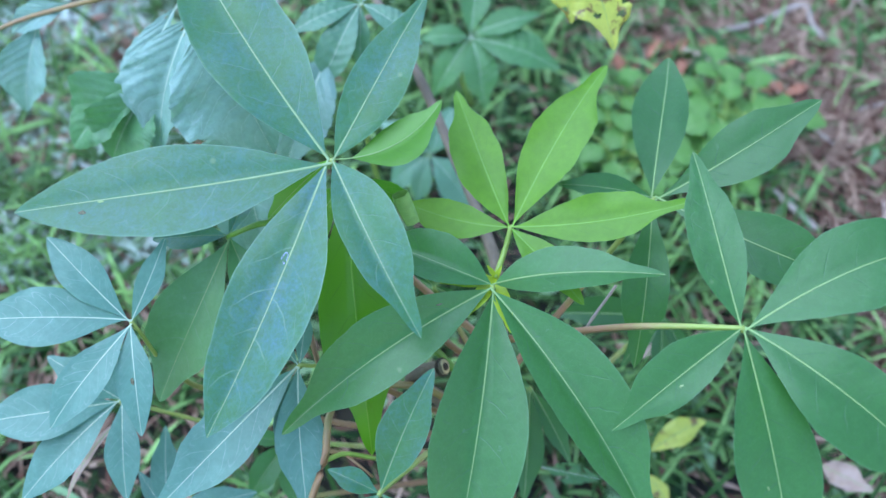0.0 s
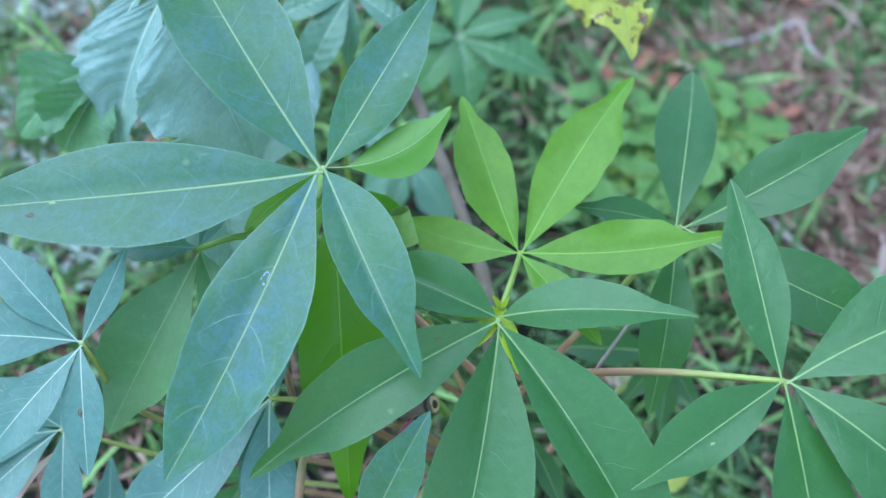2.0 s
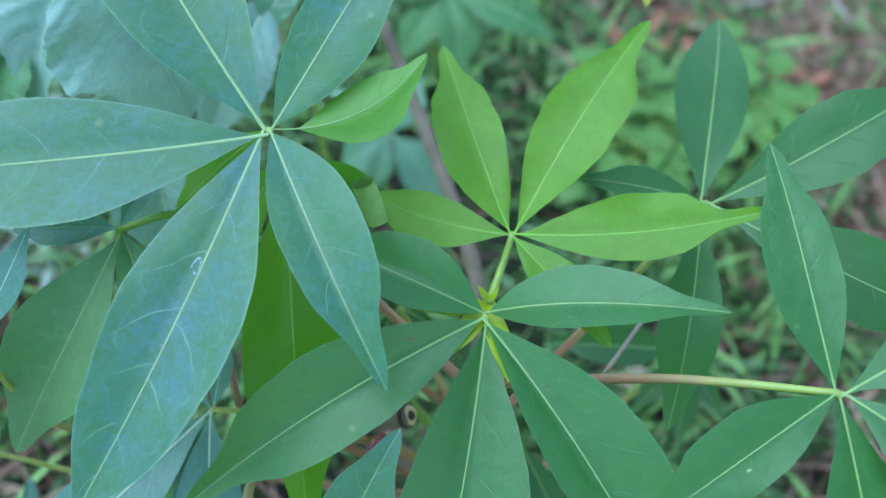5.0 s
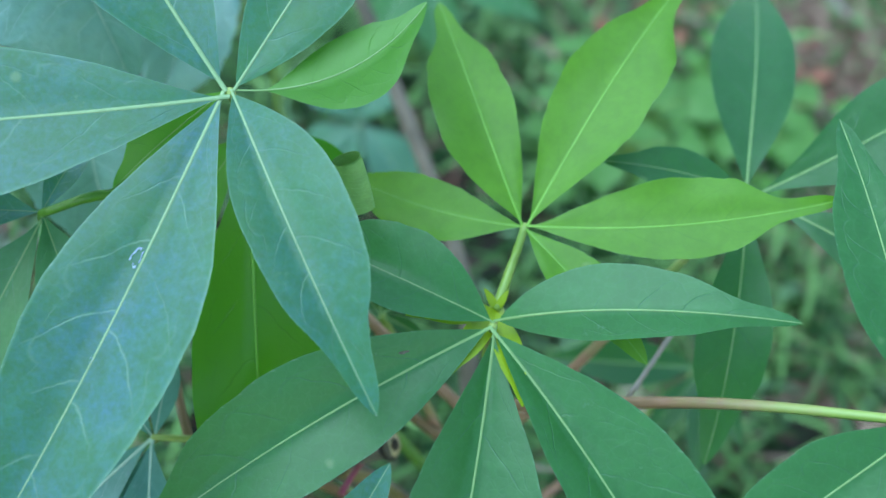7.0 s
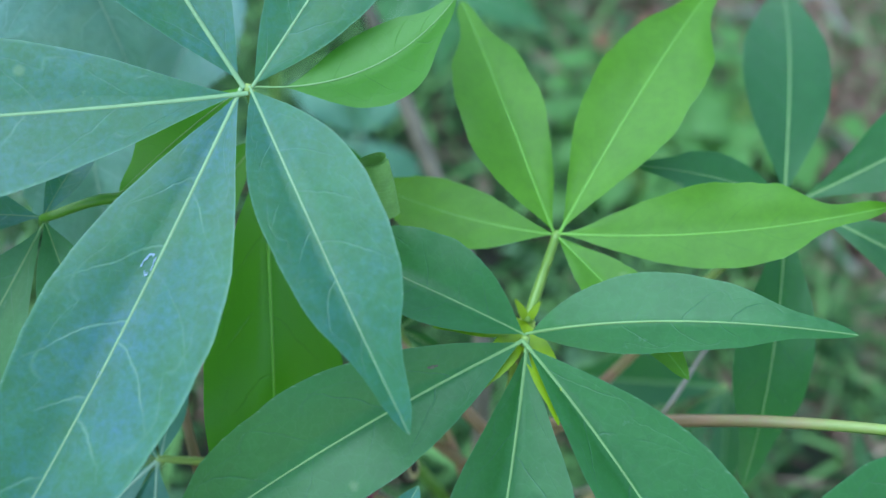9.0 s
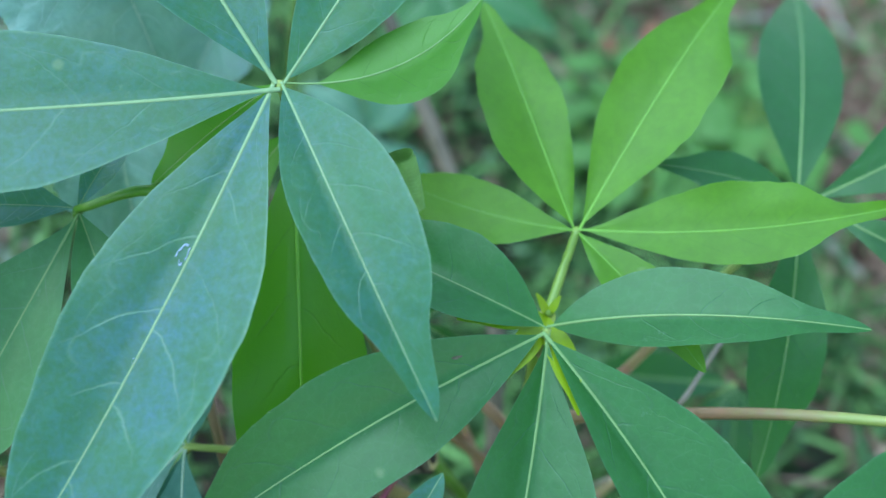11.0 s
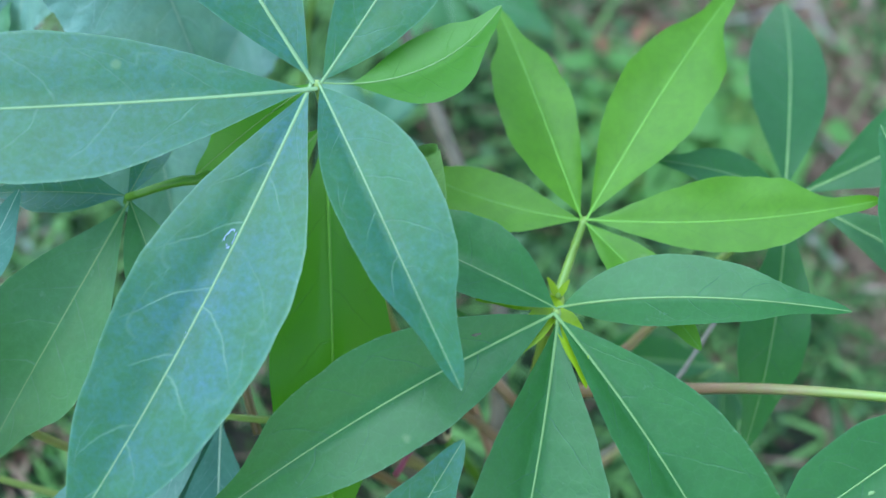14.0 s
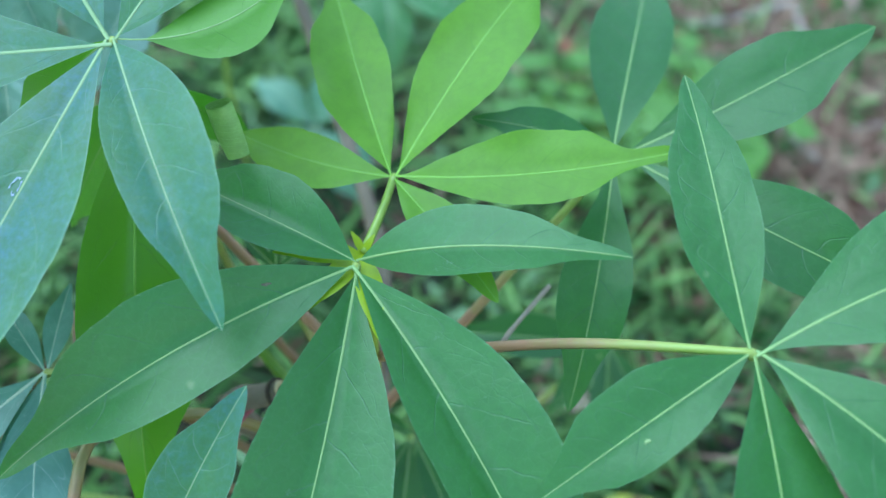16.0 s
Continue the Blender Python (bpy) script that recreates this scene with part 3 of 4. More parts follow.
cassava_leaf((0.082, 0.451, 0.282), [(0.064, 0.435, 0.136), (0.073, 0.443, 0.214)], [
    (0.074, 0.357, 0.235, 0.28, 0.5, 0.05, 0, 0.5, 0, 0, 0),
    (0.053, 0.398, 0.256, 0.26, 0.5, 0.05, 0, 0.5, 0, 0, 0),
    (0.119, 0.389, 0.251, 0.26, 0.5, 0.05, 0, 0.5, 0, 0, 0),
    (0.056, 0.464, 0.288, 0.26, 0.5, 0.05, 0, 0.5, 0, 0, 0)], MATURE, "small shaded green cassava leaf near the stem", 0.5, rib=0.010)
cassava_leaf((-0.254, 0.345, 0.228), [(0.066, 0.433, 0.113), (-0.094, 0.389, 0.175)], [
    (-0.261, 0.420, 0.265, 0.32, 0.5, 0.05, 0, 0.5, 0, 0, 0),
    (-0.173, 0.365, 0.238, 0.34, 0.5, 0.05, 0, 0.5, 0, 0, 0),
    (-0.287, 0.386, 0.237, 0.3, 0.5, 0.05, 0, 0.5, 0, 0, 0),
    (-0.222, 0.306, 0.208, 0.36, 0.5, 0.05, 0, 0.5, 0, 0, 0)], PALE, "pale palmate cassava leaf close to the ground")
cassava_leaf((-0.147, 0.417, 0.237), [(0.064, 0.435, 0.136), (-0.041, 0.426, 0.192)], [
    (-0.186, 0.368, 0.212, 0.4, 0.5, 0.05, 0, 0.5, 0, 0, 0),
    (-0.190, 0.421, 0.239, 0.36, 0.5, 0.05, 0, 0.5, 0, 0, 0),
    (-0.143, 0.363, 0.199, 0.32, 0.5, 0.05, 0, 0.5, 0, 0, 0)], MATURE, "small dark green cassava leaf in the shade")
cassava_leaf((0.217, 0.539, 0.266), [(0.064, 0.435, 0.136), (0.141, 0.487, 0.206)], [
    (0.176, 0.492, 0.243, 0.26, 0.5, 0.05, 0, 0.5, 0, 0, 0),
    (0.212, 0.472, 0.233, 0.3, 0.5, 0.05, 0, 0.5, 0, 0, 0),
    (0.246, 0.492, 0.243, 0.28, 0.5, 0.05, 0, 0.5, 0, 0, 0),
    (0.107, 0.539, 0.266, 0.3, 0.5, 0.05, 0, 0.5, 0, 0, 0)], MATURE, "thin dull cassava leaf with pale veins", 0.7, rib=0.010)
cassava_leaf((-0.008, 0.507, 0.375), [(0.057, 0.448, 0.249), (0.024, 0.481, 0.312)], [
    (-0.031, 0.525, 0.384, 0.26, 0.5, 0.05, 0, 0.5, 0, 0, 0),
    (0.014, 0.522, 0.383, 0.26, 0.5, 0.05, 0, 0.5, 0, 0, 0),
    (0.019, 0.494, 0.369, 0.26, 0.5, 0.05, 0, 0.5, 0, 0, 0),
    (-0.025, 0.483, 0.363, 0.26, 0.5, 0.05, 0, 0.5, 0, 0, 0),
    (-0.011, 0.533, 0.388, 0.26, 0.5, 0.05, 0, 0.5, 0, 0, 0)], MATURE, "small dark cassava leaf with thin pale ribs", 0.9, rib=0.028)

# the rolled tip of a leaflet below the large leaf: a scroll with its open end up
ax = (Vector(CURLB) - Vector(CURL)).normalized()
sx = ax.cross(Vector((0.15, -0.75, 0.65))).normalized()
sy = ax.cross(sx)
cv, cu = [], []
for i in range(9):
    for j in range(31):
        a = radians(-150 + 470 * j / 30)
        r = (0.0078 - 0.0022 * j / 30) * (1 - 0.035 * max(i - 3, 0)) * (1 + 0.05 * math.sin(3 * a + i * 0.4))
        cv.append(Vector(CURL).lerp(Vector(CURLB), i / 8 + 0.02 * math.sin(a)) + sx * (math.cos(a) * r) + sy * (math.sin(a) * r * 0.8))
        cu.append((0.1 + 0.8 * j / 30, i / 8))
cf = [(i * 31 + j, i * 31 + j + 1, (i + 1) * 31 + j + 1, (i + 1) * 31 + j) for i in range(8) for j in range(30)]
part("rolled_tip", cv, cf, ROLLED, cassava, "rolled pale tip of a leaflet", cu)
# young shoot at the top of the stem
for i, (dx, dy, dz) in enumerate(((-0.007, 0.006, 0.010), (0.005, 0.006, 0.009), (-0.045, -0.012, 0.012), (-0.026, -0.040, 0.004), (0.010, -0.052, 0.003))):
    b = blade(APEX, Vector(APEX) + Vector((dx, dy, dz)), 0.26, 0.42, 0.06, 0, 0.4, ns=12, nq=4, seed=i * 2.1, rib=0)
    part("bract", b[0], b[1], BRACT, cassava, "", b[2])
# old wood: a leaning branch and a pruned stub
part("old_branch", *tube([(0.068, 0.43, 0.14), (0.060, 0.53, 0.24), (0.051, 0.605, 0.272), (0.001, 0.741, 0.298), (-0.034, 0.818, 0.322), (-0.075, 0.90, 0.335)], 0.0064, 0.0045, 26, 9, 0.15), BARK, cassava, "brown woody branch with scars")
part("side_twig", *tube([(-0.066, 0.884, 0.328), (-0.098, 0.887, 0.312), (-0.140, 0.894, 0.300)], 0.0044, 0.0036, 10, 8, 0.12), BARK, cassava, "short brown woody twig")
part("pruned_stub", *tube([(0.066, 0.43, 0.17), (0.01, 0.437, 0.27), (-0.028, 0.438, 0.330), (0.001, 0.440, 0.350)], 0.0075, 0.0072, 18, 10, 0.12), BARK, cassava, "pruned woody stub")
cv, cf = tube([(-0.001, 0.4402, 0.3486), (0.002, 0.4398, 0.3508)], 0.0072, 0.0066, 3, 16)
part("cut_face", cv, cf, PITH, cassava, "pale ring of cut wood")
cv, cf = tube([(-0.0020, 0.4404, 0.3478), (0.0002, 0.4400, 0.3496)], 0.0084, 0.0086, 3, 16)
part("bark_rim", cv, cf, HOLLOW, cassava, "blackened rim round the cut")
cv, cf = tube([(0.0012, 0.4399, 0.3502), (0.0026, 0.4397, 0.3514)], 0.0036, 0.0034, 3, 14)
part("pith_hole", cv, cf, HOLLOW, cassava, "dark hollow pith")
part("side_shoot", *tube([(0.05, 0.44, 0.20), (-0.02, 0.43, 0.33), (-0.088, 0.398, 0.372), (-0.099, 0.350, 0.356), (-0.113, 0.318, 0.325), (-0.122, 0.285, 0.26)], 0.0036, 0.0030, 24, 8), STALK_RED, cassava, "bent reddish green side shoot")
part("leaf_stalk", *tube([(-0.100, 0.350, 0.355), (-0.082, 0.358, 0.352), (-0.055, 0.357, 0.342)], 0.0024, 0.0018, 8, 7), STALK, cassava, "short green leaf stalk")
part("leaf_stalk", *tube([(-0.085, 0.360, 0.350), (-0.073, 0.350, 0.352), (-0.058, 0.338, 0.350)], 0.0014, 0.0010, 8, 6), PETIOLE_RED, cassava, "thin pinkish leaf stalk")
part("leaf_stalk", *tube([(-0.012, 0.437, 0.337), (-0.017, 0.430, 0.340), (-0.026, 0.414, 0.341)], 0.0011, 0.0020, 8, 6), CRIMSON, cassava, "crimson young leaf stalk beside the stub")
part("leaf_stalk", *tube([(-0.118, 0.470, 0.372), (-0.113, 0.450, 0.370), (-0.104, 0.424, 0.366)], 0.0022, 0.0026, 8, 6), PETIOLE_RED, cassava, "pinkish leaf stalk under the foliage")

# ---------------------------------------------------------------- weeds and shrub behind
LABELS = {"T": ("pale_weed", "pale green broad-leaved weed with drooping leaves"), "H": ("woodland_weed", "green weed with toothed drooping leaflets"),
          "W1": ("low_weed", "low green weed with ribbed leaves among grass")}


def weed_leaf(hub, base, leaflets, mat, key):
    name, label = LABELS[key]
    foot = (hub[0] + 0.01, hub[1] + 0.03, 0.0)
    ob = thing(name, foot, label, "weed")
    part("stem", *tube([foot, (hub[0] - 0.01, hub[1] + 0.02, hub[2] * 0.5), hub], 0.0035, 0.0018, 12, 7), STALK, ob)
    for lx in leaflets:
        count[0] += 1
        x, y, z, w, pk, bend, roll, acu, tone, asym, arc = lx
        b = blade(hub, (x, y, z), w, pk, bend, roll, acu, seed=count[0] * 3.7, fold=0.25, wave=0.10, rib=0.0045, ns=60, ribs=9, ripple=0.10)
        part("leaf_blade", b[0], b[1], mat, ob, "", b[2], (RIB_PALE,), b[3])


weed_leaf((-0.081, 0.799, 0.429), None, [
    (-0.154, 0.770, 0.418, 0.34, 0.5, 0.08, 0, 0.5, 0, 0, 0),
    (-0.020, 0.760, 0.415, 0.34, 0.5, 0.08, 0, 0.5, 0, 0, 0),
    (-0.125, 0.721, 0.382, 0.36, 0.5, 0.1, 0, 0.5, 0, 0, 0),
    (-0.127, 0.856, 0.448, 0.36, 0.5, 0.08, 0, 0.5, 0, 0, 0),
    (-0.036, 0.850, 0.446, 0.36, 0.5, 0.08, 0, 0.5, 0, 0, 0),
    (-0.082, 0.750, 0.382, 0.3, 0.5, 0.08, 0, 0.5, 0, 0, 0)], LIGHT, "T")
weed_leaf((0.035, 0.978, 0.187), None, [
    (0.055, 0.902, 0.140, 0.5, 0.48, 0.12, 0, 0.5, 0, 0, 0),
    (0.147, 0.937, 0.172, 0.42, 0.5, 0.1, 0, 0.5, 0, 0, 0),
    (0.122, 0.996, 0.212, 0.36, 0.5, 0.1, 0, 0.5, 0, 0, 0),
    (-0.014, 0.930, 0.130, 0.4, 0.5, 0.12, 0, 0.5, 0, 0, 0),
    (-0.030, 0.975, 0.186, 0.46, 0.5, 0.08, 0, 0.5, 0, 0, 0),
    (0.048, 1.063, 0.216, 0.4, 0.5, 0.08, 0, 0.5, 0, 0, 0)], WEED, "H")
weed_leaf((-0.017, 0.852, 0.108), None, [
    (-0.080, 0.895, 0.123, 0.46, 0.5, 0.1, 0, 0.5, 0, 0, 0),
    (0.042, 0.802, 0.060, 0.55, 0.5, 0.1, 0, 0.5, 0, 0, 0),
    (-0.035, 0.816, 0.055, 0.42, 0.5, 0.1, 0, 0.5, 0, 0, 0),
    (0.011, 0.900, 0.145, 0.62, 0.5, 0.1, 0, 0.5, 0, 0, 0),
    (-0.069, 0.843, 0.054, 0.5, 0.5, 0.1, 0, 0.5, 0, 0, 0)], LIGHT, "W1")

# small holes in the shrub leaves: across, along, half width, half length
BITES = {0: ((0.44, 0.16, 0.05, 0.022), (0.58, 0.13, 0.06, 0.02), (0.99, 0.62, 0.05, 0.03)), 4: ((0.62, 0.45, 0.06, 0.02), (0.7, 0.12, 0.05, 0.02)), 1: ((0.97, 0.70, 0.05, 0.02), (0.02, 0.88, 0.06, 0.03))}
shrub = thing("shrub", (-0.16, 0.80, 0.0), "shrub twig with large pale ribbed drooping leaves", "shrub")
part("stem", *tube([(-0.16, 0.80, 0.0), (-0.19, 0.77, 0.30), (-0.227, 0.715, 0.517)], 0.0065, 0.0035, 14, 8), BARK, shrub)
part("twig", *tube([(-0.19, 0.77, 0.40), (-0.227, 0.735, 0.515), (-0.383, 0.765, 0.452), (-0.464, 0.757, 0.419)], 0.0032, 0.0020, 18, 8), STALK_RED, shrub)
for i, (h, t, w, m, rl, asym) in enumerate((
        ((-0.225, 0.723, 0.499), (-0.264, 0.632, 0.405), 0.50, VEINED, 14, 0.10), ((-0.213, 0.690, 0.520), (-0.152, 0.605, 0.440), 0.76, VEINED, -10, 0.26),
        ((-0.270, 0.698, 0.446), (-0.357, 0.660, 0.379), 0.58, SHRUB, 6, 0.0), ((-0.267, 0.684, 0.452), (-0.315, 0.644, 0.380), 0.72, SHRUB, -8, 0.0),
        ((-0.243, 0.742, 0.487), (-0.284, 0.660, 0.405), 0.40, VEINED, 24, 0.0), ((-0.390, 0.765, 0.441), (-0.418, 0.715, 0.364), 0.55, VEINED, 0, 0.0),
        ((-0.352, 0.772, 0.459), (-0.425, 0.768, 0.421), 0.34, VEINED, 0, 0.0), (SHA, SHB, 0.55, VEINED, 0, 0.0), (SHC, SHD, 0.5, VEINED, 0, 0.0))):
    b = blade(h, t, w, 0.5, 0.10, rl, 0.3, up=(0, -0.5, 1), wave=0.22, fold=0.75, seed=50 + i * 1.9, rib=0.008, ns=110, nq=16, asym=asym, ribs=9, ripple=0.06)
    keep = range(len(b[1]))
    if i in BITES:
        mid = [tuple(sum(b[2][j][c] for j in f0) / 4 for c in (0, 1)) for f0 in b[1]]
        keep = [k for k in keep if b[3][k] or not any(((mid[k][0] - hu) / ru) ** 2 + ((mid[k][1] - hv) / rv) ** 2 < 1 for hu, hv, ru, rv in BITES[i])]
    part("leaf_blade", b[0], [b[1][k] for k in keep], m, shrub, "", b[2], (RIB_PALE,), [b[3][k] for k in keep])

# holes eaten into the two blades: across, along, half width, half length
HOLES = {71: ((0.25, 0.55, 0.10, 0.035), (0.72, 0.78, 0.13, 0.04), (0.05, 0.70, 0.12, 0.05)),
         77: ((0.30, 0.42, 0.13, 0.045), (0.66, 0.62, 0.07, 0.028), (0.20, 0.66, 0.09, 0.03), (0.02, 0.52, 0.14, 0.06), (0.74, 0.36, 0.05, 0.02), (0.98, 0.70, 0.10, 0.04))}
yel = thing("yellow_leaf", YHB, "yellow withering leaf with brown spots and holes", "leaf")
for h, t, w, r, k in ((YHA, YTA, 0.52, 8, 71), (YHB, YTB, 0.62, -10, 77)):
    b = blade(h, t, w, 0.42, 0.06, r, 0.75, wave=0.45, seed=k, rib=0.004, ns=44, nq=26)
    keep = []
    for i, f0 in enumerate(b[1]):
        u, v0 = (sum(b[2][j][c] for j in f0) / 4 for c in (0, 1))
        gone = any(((u - hu) / ru) ** 2 + ((v0 - hv) / rv) ** 2 < 1 + 0.5 * noise.noise(Vector((u * 20, v0 * 20, k))) for hu, hv, ru, rv in HOLES[k])
        if b[3][i] or not gone:
            keep.append(i)
    part("blade", b[0], [b[1][i] for i in keep], YELLOW, yel, "", b[2], (RIB,), [b[3][i] for i in keep])
part("stalk", *tube([YHB, (0.085, 0.95, 0.42), (0.08, 1.25, 0.0)], 0.0016, 0.0022, 12, 6), STALK, yel)

# ---------------------------------------------------------------- ground
rng = np.random.default_rng(7)


def height(x, y):
    return 0.022 * noise.noise(Vector((x * 1.6, y * 1.6, 0.3))) + 0.010 * noise.noise(Vector((x * 7, y * 7, 1.3)))


xs = np.concatenate([[-300, -60, -15, -5, -2.5], np.linspace(-1.6, 1.6, 65), [2.5, 5, 15, 60, 300]])
ys = np.concatenate([[-300, -60, -15, -5, -2], np.linspace(-0.8, 2.4, 65), [4, 8, 20, 80, 300]])
gv = [(x, y, height(x, y) - 0.012) for y in ys for x in xs]
nx = len(xs)
gf = [(j * nx + i, j * nx + i + 1, (j + 1) * nx + i + 1, (j + 1) * nx + i) for j in range(len(ys) - 1) for i in range(nx - 1)]
tagged(part("ground", gv, gf, SOIL, None), "dark soil with leaf litter under grass", "ground", kind="structure")


def straw_share(x, y):
    """How much of the ground is dry straw at a place: the patch right of the plant."""
    k = 0.9 * noise.noise(Vector((x * 3.1, y * 3.1, 5.0))) + 0.5 * noise.noise(Vector((x * 9, y * 9, 2.0)))
    left = 0.80 * math.exp(-((x + 0.55) / 0.28) ** 2 - ((y - 1.02) / 0.45) ** 2) * (0.6 + k) + 0.8 * math.exp(-((x - 0.36) / 0.14) ** 2 - ((y - 1.10 + 0.35 * max(x - 0.38, 0.0)) / 0.035) ** 2) * (0.7 + k)
    far = 1 / (1 + math.exp(-(y - 1.13 - 0.15 * (x - 0.4) + 0.10 * k) * 18))
    right = (1 - 0.58 * far) / (1 + math.exp(-((x - 0.405) * 17 + (y - 0.88) * 7.0 + 1.1 * k)))
    return min(max(left, 0) + (1 - max(left, 0)) * right, 1.0)


def clump(x, y):
    """Tufts and bare gaps; growth thinned under the plant, dark soil standing in for shade."""
    k = noise.noise(Vector((x * 6.5, y * 6.5, 8.0))) + 0.6 * noise.noise(Vector((x * 15, y * 15, 3.0)))
    near = math.exp(-(((x + 0.10) / 0.46) ** 2 + ((y - 0.42) / 0.36) ** 2))
    return min(max(0.42 + 0.95 * k, 0.03), 1.0) * (1 - 0.78 * near)


def ribbons(n, region, length, width, lean, arch, keep):
    """Many thin tapered blades in one mesh."""
    vs, fs = [], []
    x0, x1, y0, y1 = region
    made = 0
    while made < n:
        x, y = rng.uniform(x0, x1), rng.uniform(y0, y1)
        if rng.random() > keep(x, y):
            continue
        made += 1
        ln = rng.uniform(*length) * rng.uniform(0.6, 1.0)
        wd = rng.uniform(*width)
        a = rng.uniform(0, 2 * math.pi)
        tilt = radians(rng.uniform(*lean))
        d = Vector((math.cos(a), math.sin(a), 0))
        s = Vector((-math.sin(a), math.cos(a), 0)) * wd * 0.5
        tw = rng.uniform(-0.6, 0.6)
        p = Vector((x, y, height(x, y) - 0.004 + rng.uniform(0, 0.012)))
        k0 = len(vs)
        for i in range(5):
            f = i / 4
            el = tilt - radians(arch) * f * rng.uniform(0.7, 1.1)
            if i:
                p = p + (d * math.cos(el) + Vector((0, 0, math.sin(el)))) * ln / 4
            if p.z < height(p.x, p.y):
                p.z = height(p.x, p.y) + 0.001
            ww = (1 - f ** 2.2) * (0.75 + 0.5 * f)
            o = s * ww + Vector((0, 0, 1)) * (tw * wd * 0.5 * ww)
            vs.append(p - o)
            vs.append(p + o)
        for i in range(4):
            a0 = k0 + 2 * i
            fs.append((a0, a0 + 1, a0 + 3, a0 + 2))
    return vs, fs


def inner(x, y):
    """1 near the plant, thinning out unevenly towards the coarser grass."""
    d = math.hypot(x / 1.45, (y - 0.85) / 1.35) + 0.16 * noise.noise(Vector((x * 2.3, y * 2.3, 11.0)))
    return min(max((1.0 - d) * 4.5, 0.0), 1.0)


def past_band(x, y):
    """1 where only short growth stands: beyond the band of litter."""
    return 1 / (1 + math.exp(-(y - 1.10 - 0.06 * noise.noise(Vector((x * 4, y * 4, 2.0)))) * 22)) / (1 + math.exp(-(x - 0.15) * 14))


REG = (-1.5, 1.5, -0.6, 2.3)
v, f = ribbons(14500, REG, (0.05, 0.17), (0.003, 0.009), (25, 80), 80, lambda x, y: inner(x, y) * clump(x, y) * (1 - 0.93 * straw_share(x, y)) * (1 - 0.75 * past_band(x, y)))
tagged(part("grass", v, f, GRASS, None), "green grass blades round the plant", "grass", kind="stuff")
v, f = ribbons(5900, REG, (0.04, 0.11), (0.006, 0.014), (15, 60), 80, lambda x, y: inner(x, y) * clump(x, y) * (1 - 0.85 * straw_share(x, y)) * (1 - 0.7 * past_band(x, y)))
tagged(part("broad_grass", v, f, BROAD, None), "broad pale green grass leaves", "grass", kind="stuff")
v, f = ribbons(27000, REG, (0.03, 0.14), (0.002, 0.008), (-4, 22), 16, lambda x, y: inner(x, y) * (0.025 + straw_share(x, y) * (0.4 + 0.6 * clump(x + 3, y))))
tagged(part("dry_straw", v, f, STRAW, None), "brown dry straw and grass litter on soil", "straw", kind="stuff")

v, f = ribbons(11000, (-1.0, 1.2, 0.0, 1.9), (0.02, 0.06), (0.003, 0.009), (-2, 35), 40, lambda x, y: 0.9 - 0.86 * straw_share(x, y))
tagged(part("short_grass", v, f, UNDER, None), "short dark green undergrowth on the soil", "grass", kind="stuff")

v, f = ribbons(9000, (0.05, 1.4, 0.95, 2.2), (0.014, 0.05), (0.004, 0.011), (10, 60), 60, lambda x, y: (0.10 + 0.9 * past_band(x, y)) * inner(x, y) * clump(x - 2.3, y) * (1 - 0.85 * straw_share(x, y)))
tagged(part("short_green", v, f, SHORT, None), "short bright green growth between dry straw", "grass", kind="stuff")

v, f = ribbons(6400, (-1.1, -0.25, 0.72, 1.6), (0.02, 0.07), (0.004, 0.013), (5, 50), 60, lambda x, y: clump(x + 1.7, y) * min(1.0, max(0.0, (-0.22 - x) * 5)) * min(1.0, max(0.0, (x + 1.15 + 0.3 * noise.noise(Vector((x * 3, y * 3, 1)))) * 3)) * min(1.0, max(0.0, (1.65 + 0.3 * noise.noise(Vector((x * 3, y * 3, 6))) - y) * 3)))
tagged(part("pale_grass", v, f, PALE_GRASS, None), "pale grey-green short grass with dry bits", "grass", kind="stuff")

# small round-leaved weeds in the grass
master = None
for i in range(17):
    if i < 12:
        x, y = ((0.262, 0.968), (0.269, 0.929), (0.264, 0.895), (0.235, 0.879), (0.258, 0.866), (0.376, 0.978), (0.374, 0.942), (0.410, 0.959), (0.410, 0.989), (0.366, 0.913), (0.250, 0.990), (0.225, 0.910))[i]
    else:
        x, y = rng.uniform(-0.75, 0.5), rng.uniform(0.25, 1.5)
        if straw_share(x, y) > 0.5:
            continue
    m4 = pose(x, y, height(x, y), 0, 0, rng.uniform(0, 360))
    sc = rng.uniform(0.75, 1.25)
    if master is None:
        master = thing("creeping_weed", (0, 0, 0), "low creeping weed with small rounded green leaves", "weed", "creeping weeds in the grass")
        for j in range(9):
            a = j * 2.399
            r = 0.012 + 0.0055 * j
            tip0 = Vector((math.cos(a) * r, math.sin(a) * r, 0.030 + 0.035 * ((j * 37) % 10) / 10))
            part("stem", *tube([(0, 0, 0), (tip0.x * 0.4, tip0.y * 0.4, tip0.z * 0.8), tip0], 0.0011, 0.0008, 6, 5), STALK, master)
            tp = tip0 + Vector((math.cos(a), math.sin(a), -0.15)) * 0.034
            b = blade(tip0, tp, 0.85, 0.45, 0.06, 0, 0.1, up=(0, 0, 1), ns=12, nq=6, wave=0.12, seed=j, rib=0.008)
            part("leaf_blade", b[0], b[1], ROUND, master, "", b[2], (RIB,), b[3])
        master.matrix_basis = m4 @ Matrix.Diagonal((sc, sc, sc, 1))
    else:
        copy_thing(master, m4).scale = (sc, sc, sc)


def laid(name, label, category, pts, r0, r1, mat):
    ob = thing(name, pts[0], label, category)
    part("shaft", *tube(pts, r0, r1, 14, 7, 0.12), mat, ob)


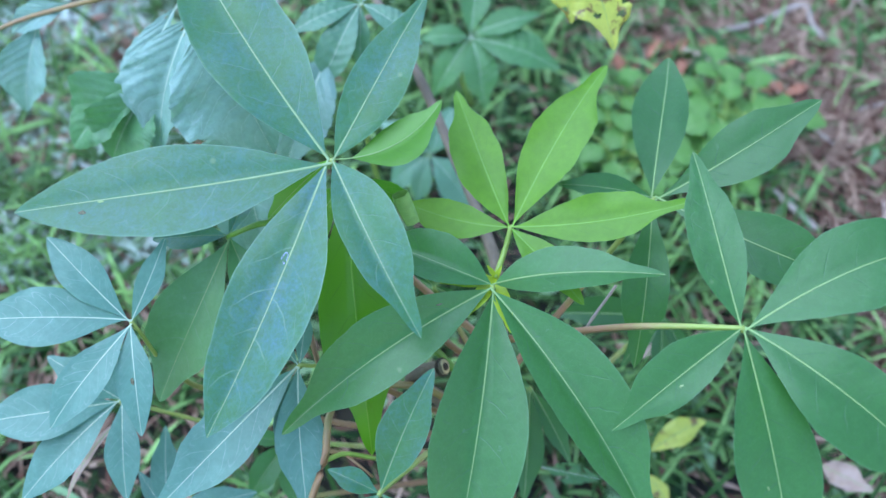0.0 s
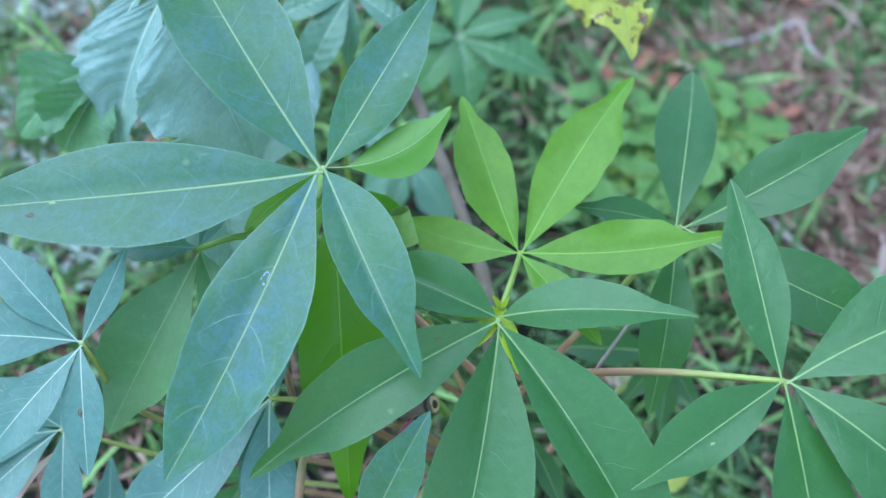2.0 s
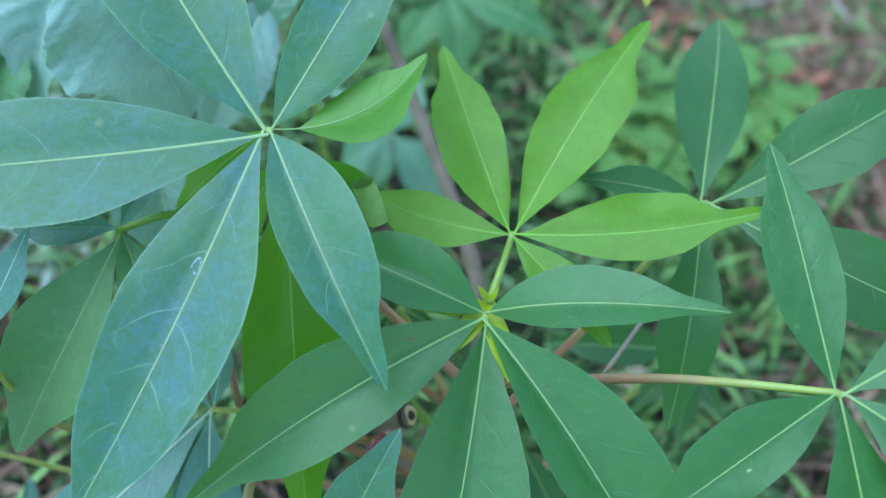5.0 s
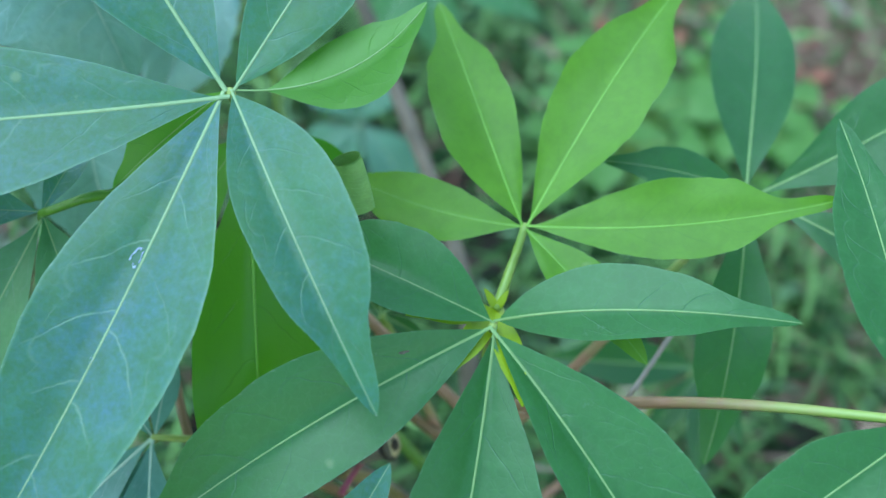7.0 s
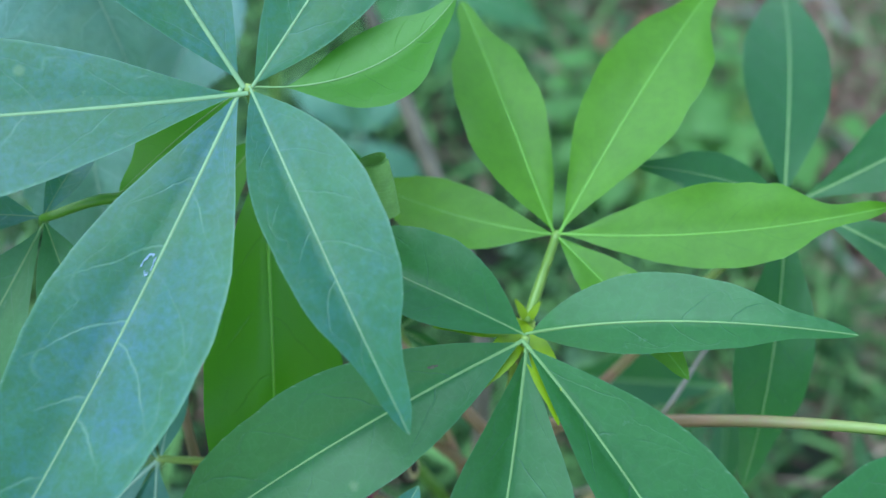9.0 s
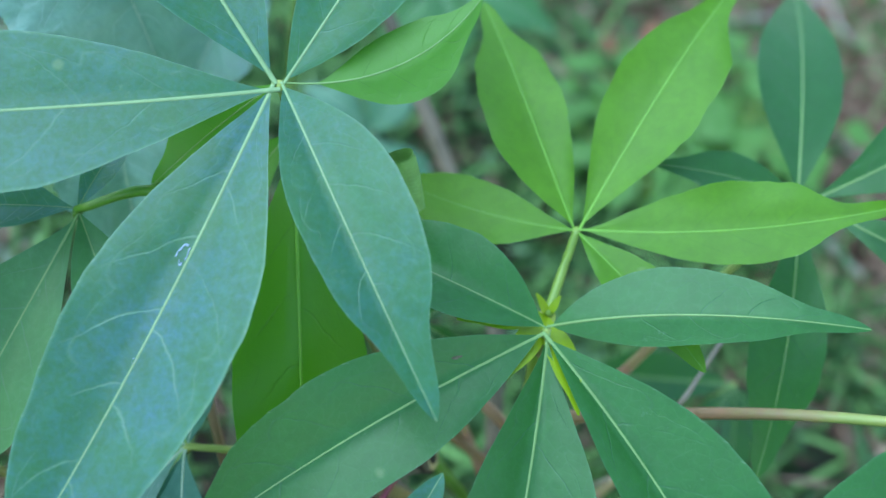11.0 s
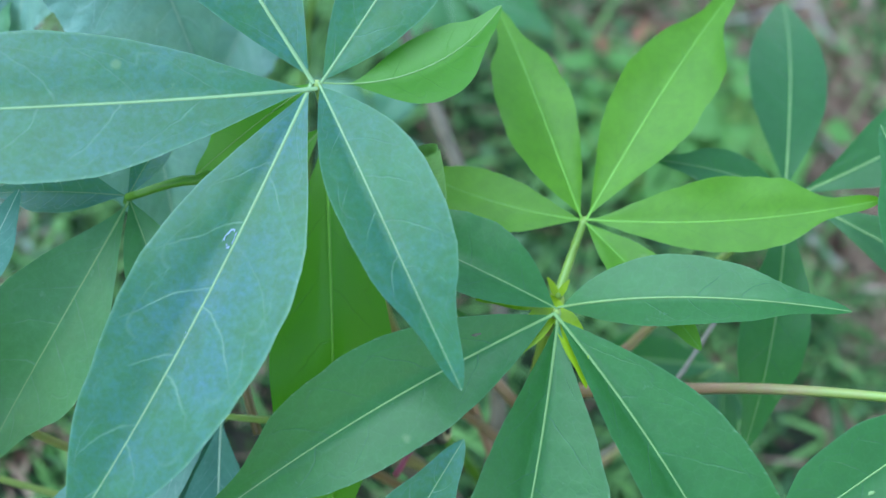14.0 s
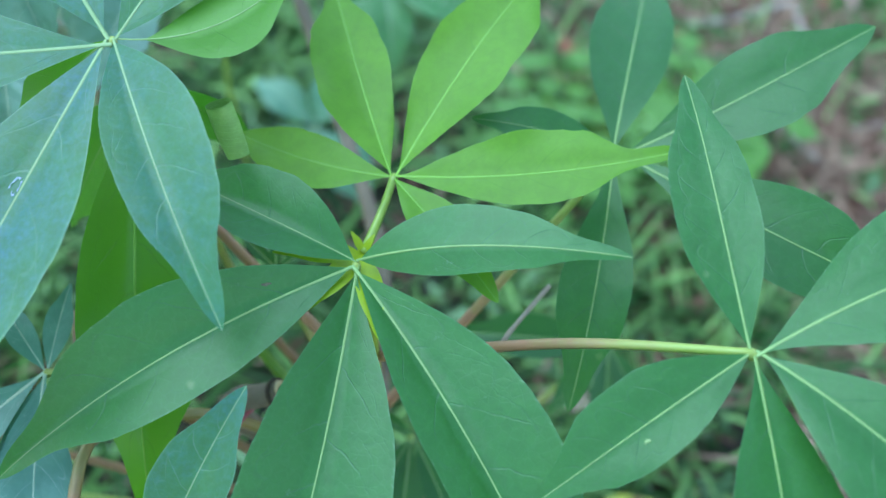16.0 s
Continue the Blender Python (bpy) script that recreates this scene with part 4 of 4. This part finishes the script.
def on(x, y, up=0.012):
    return (x, y, height(x, y) + up)


laid("stick", "pinkish dry stick lying on straw", "stick", [on(0.40, 0.91), on(0.44, 0.86), on(0.49, 0.80)], 0.0055, 0.004, STICK)
laid("bent_twig", "pale broken twig on dry straw", "stick", [on(0.402, 1.154), on(0.467, 1.174), on(0.540, 1.211), on(0.547, 1.172), on(0.564, 1.141)], 0.004, 0.003, STICK)
laid("dry_stalk", "thin whitish dry stalk standing in the grass", "stick", [(0.135, 0.570, 0.0), (0.120, 0.470, 0.25), (0.119, 0.449, 0.392), (0.149, 0.489, 0.408)], 0.0016, 0.0013, STICK)
for x, y, a in ((0.62, 1.02, 20), (0.50, 0.98, 130), (0.68, 1.20, 75), (0.36, 1.28, 10), (-0.40, 1.05, 40), (0.60, 0.75, 160)):
    dx, dy = 0.05 * math.cos(radians(a)), 0.05 * math.sin(radians(a))
    laid("twig", "short brown dry twig on the ground", "stick", [on(x - dx, y - dy), on(x + 0.004, y), on(x + dx, y + dy)], 0.0024, 0.0016, STICK)


rc = np.random.default_rng(21)
chip = None
for i in range(44):
    x, y = rc.uniform(0.30, 0.95), rc.uniform(0.70, 1.65)
    if straw_share(x, y) < 0.45:
        continue
    m4 = pose(x, y, height(x, y) + 0.012, rc.uniform(-10, 10), rc.uniform(-10, 10), rc.uniform(0, 360))
    k = rc.uniform(0.6, 1.5)
    if chip is None:
        chip = thing("straw_flake", (0, 0, 0), "broad pale pinkish flake of dry straw", "straw", "dry flakes on the straw")
        b = blade((-0.034, 0, 0), (0.034, 0.006, 0.004), 0.12, 0.5, 0.06, 10, 0.2, up=(0, 0, 1), ns=12, nq=4, wave=0.5, seed=6, rib=0)
        part("blade", b[0], b[1], DEAD, chip, "", b[2])
        chip.matrix_basis = m4
    else:
        copy_thing(chip, m4).scale = (k, k * rc.uniform(0.5, 1.2), k)


def fallen(name, label, a, c, w, mat, roll=0, wave=0.25, bend=0.1, seed=0):
    ob = thing(name, a, label, "leaf")
    b = blade(a, c, w, 0.5, bend, roll, 0.4, up=(0, 0, 1), wave=wave, seed=seed)
    part("blade", b[0], b[1], mat, ob, "", b[2], (RIB,), b[3])


fallen("fallen_leaf", "yellow fallen leaf with brown spots in grass", (0.226, 0.470, 0.075), (0.292, 0.504, 0.085), 0.40, YELLOW, seed=3)
fallen("fallen_leaf", "yellow and brown fallen leaf in grass", (0.222, 0.452, 0.06), (0.246, 0.408, 0.07), 0.36, YELLOW, seed=5)
chewed = thing("chewed_leaf", CHA, "torn green leaf eaten full of holes", "leaf")
b = blade(CHA, CHB, 0.34, 0.5, 0.05, 0, 0.1, up=(0, -0.4, 1), wave=0.3, seed=12, ns=36, nq=18, rib=0.006)
keep = [i for i, f0 in enumerate(b[1]) if b[3][i] or noise.noise(Vector((b[2][f0[0]][0] * 6, b[2][f0[0]][1] * 13, 4.4))) < 0.16]
part("blade", b[0], [b[1][i] for i in keep], WEED, chewed, "", b[2], (RIB_PALE,), [b[3][i] for i in keep])
fallen("dead_leaf", "curled pinkish brown dead leaf on the ground", (0.428, 0.475, 0.03), (0.472, 0.432, 0.055), 0.46, DEAD, 30, 0.4, seed=8)
fallen("dead_leaf", "crumpled pinkish brown dead leaf between weeds", (0.212, 0.628, 0.03), (0.256, 0.606, 0.045), 0.60, DEAD, 25, 0.5, seed=14)
fallen("dry_strip", "pale pink dry grass leaf hanging below foliage", DRYA, DRYB, 0.11, DEAD, 20, 0.2, seed=9)

# brown leaf litter along the edge of the straw
first = None
for i in range(110):
    x, y = rng.uniform(-0.2, 0.8), rng.uniform(0.55, 1.6)
    if i < 26:
        x = rng.uniform(0.24, 0.50)
        y = 1.10 - 0.35 * max(x - 0.38, 0.0) + rng.uniform(-0.035, 0.035)
    elif i < 42:
        x, y = rng.uniform(-0.8, -0.3), rng.uniform(0.75, 1.4)
    elif not 0.15 < straw_share(x, y) < 0.98 or y < 0.8:
        continue
    m4 = pose(x, y, height(x, y) + 0.012, rng.uniform(-12, 12), rng.uniform(-12, 12), rng.uniform(0, 360))
    if first is None:
        first = thing("litter_leaf", (0, 0, 0), "small curled reddish brown dead leaf", "leaf", "dead leaves in the litter")
        b = blade((-0.022, 0, 0), (0.022, 0.004, 0.003), 0.34, 0.5, 0.12, 12, 0.4, up=(0, 0, 1), ns=12, nq=4, wave=0.35, seed=2)
        part("blade", b[0], b[1], LITTER, first, "", b[2], (STICK,), b[3])
        first.matrix_basis = m4
    else:
        k = rng.uniform(0.4, 1.0)
        copy_thing(first, m4).scale = (k, k, k)

# coarser grass further off
v, f = ribbons(40000, (-5.5, 5.5, -4.5, 6.5), (0.10, 0.26), (0.010, 0.026), (30, 80), 70, lambda x, y: (1 - inner(x, y)) * min(1.0, max(0.0, (5.6 - math.hypot(x, y - 1)) * 0.7)))
tagged(part("far_grass", v, f, GRASS, None), "green grass further from the plant", "grass", kind="stuff")
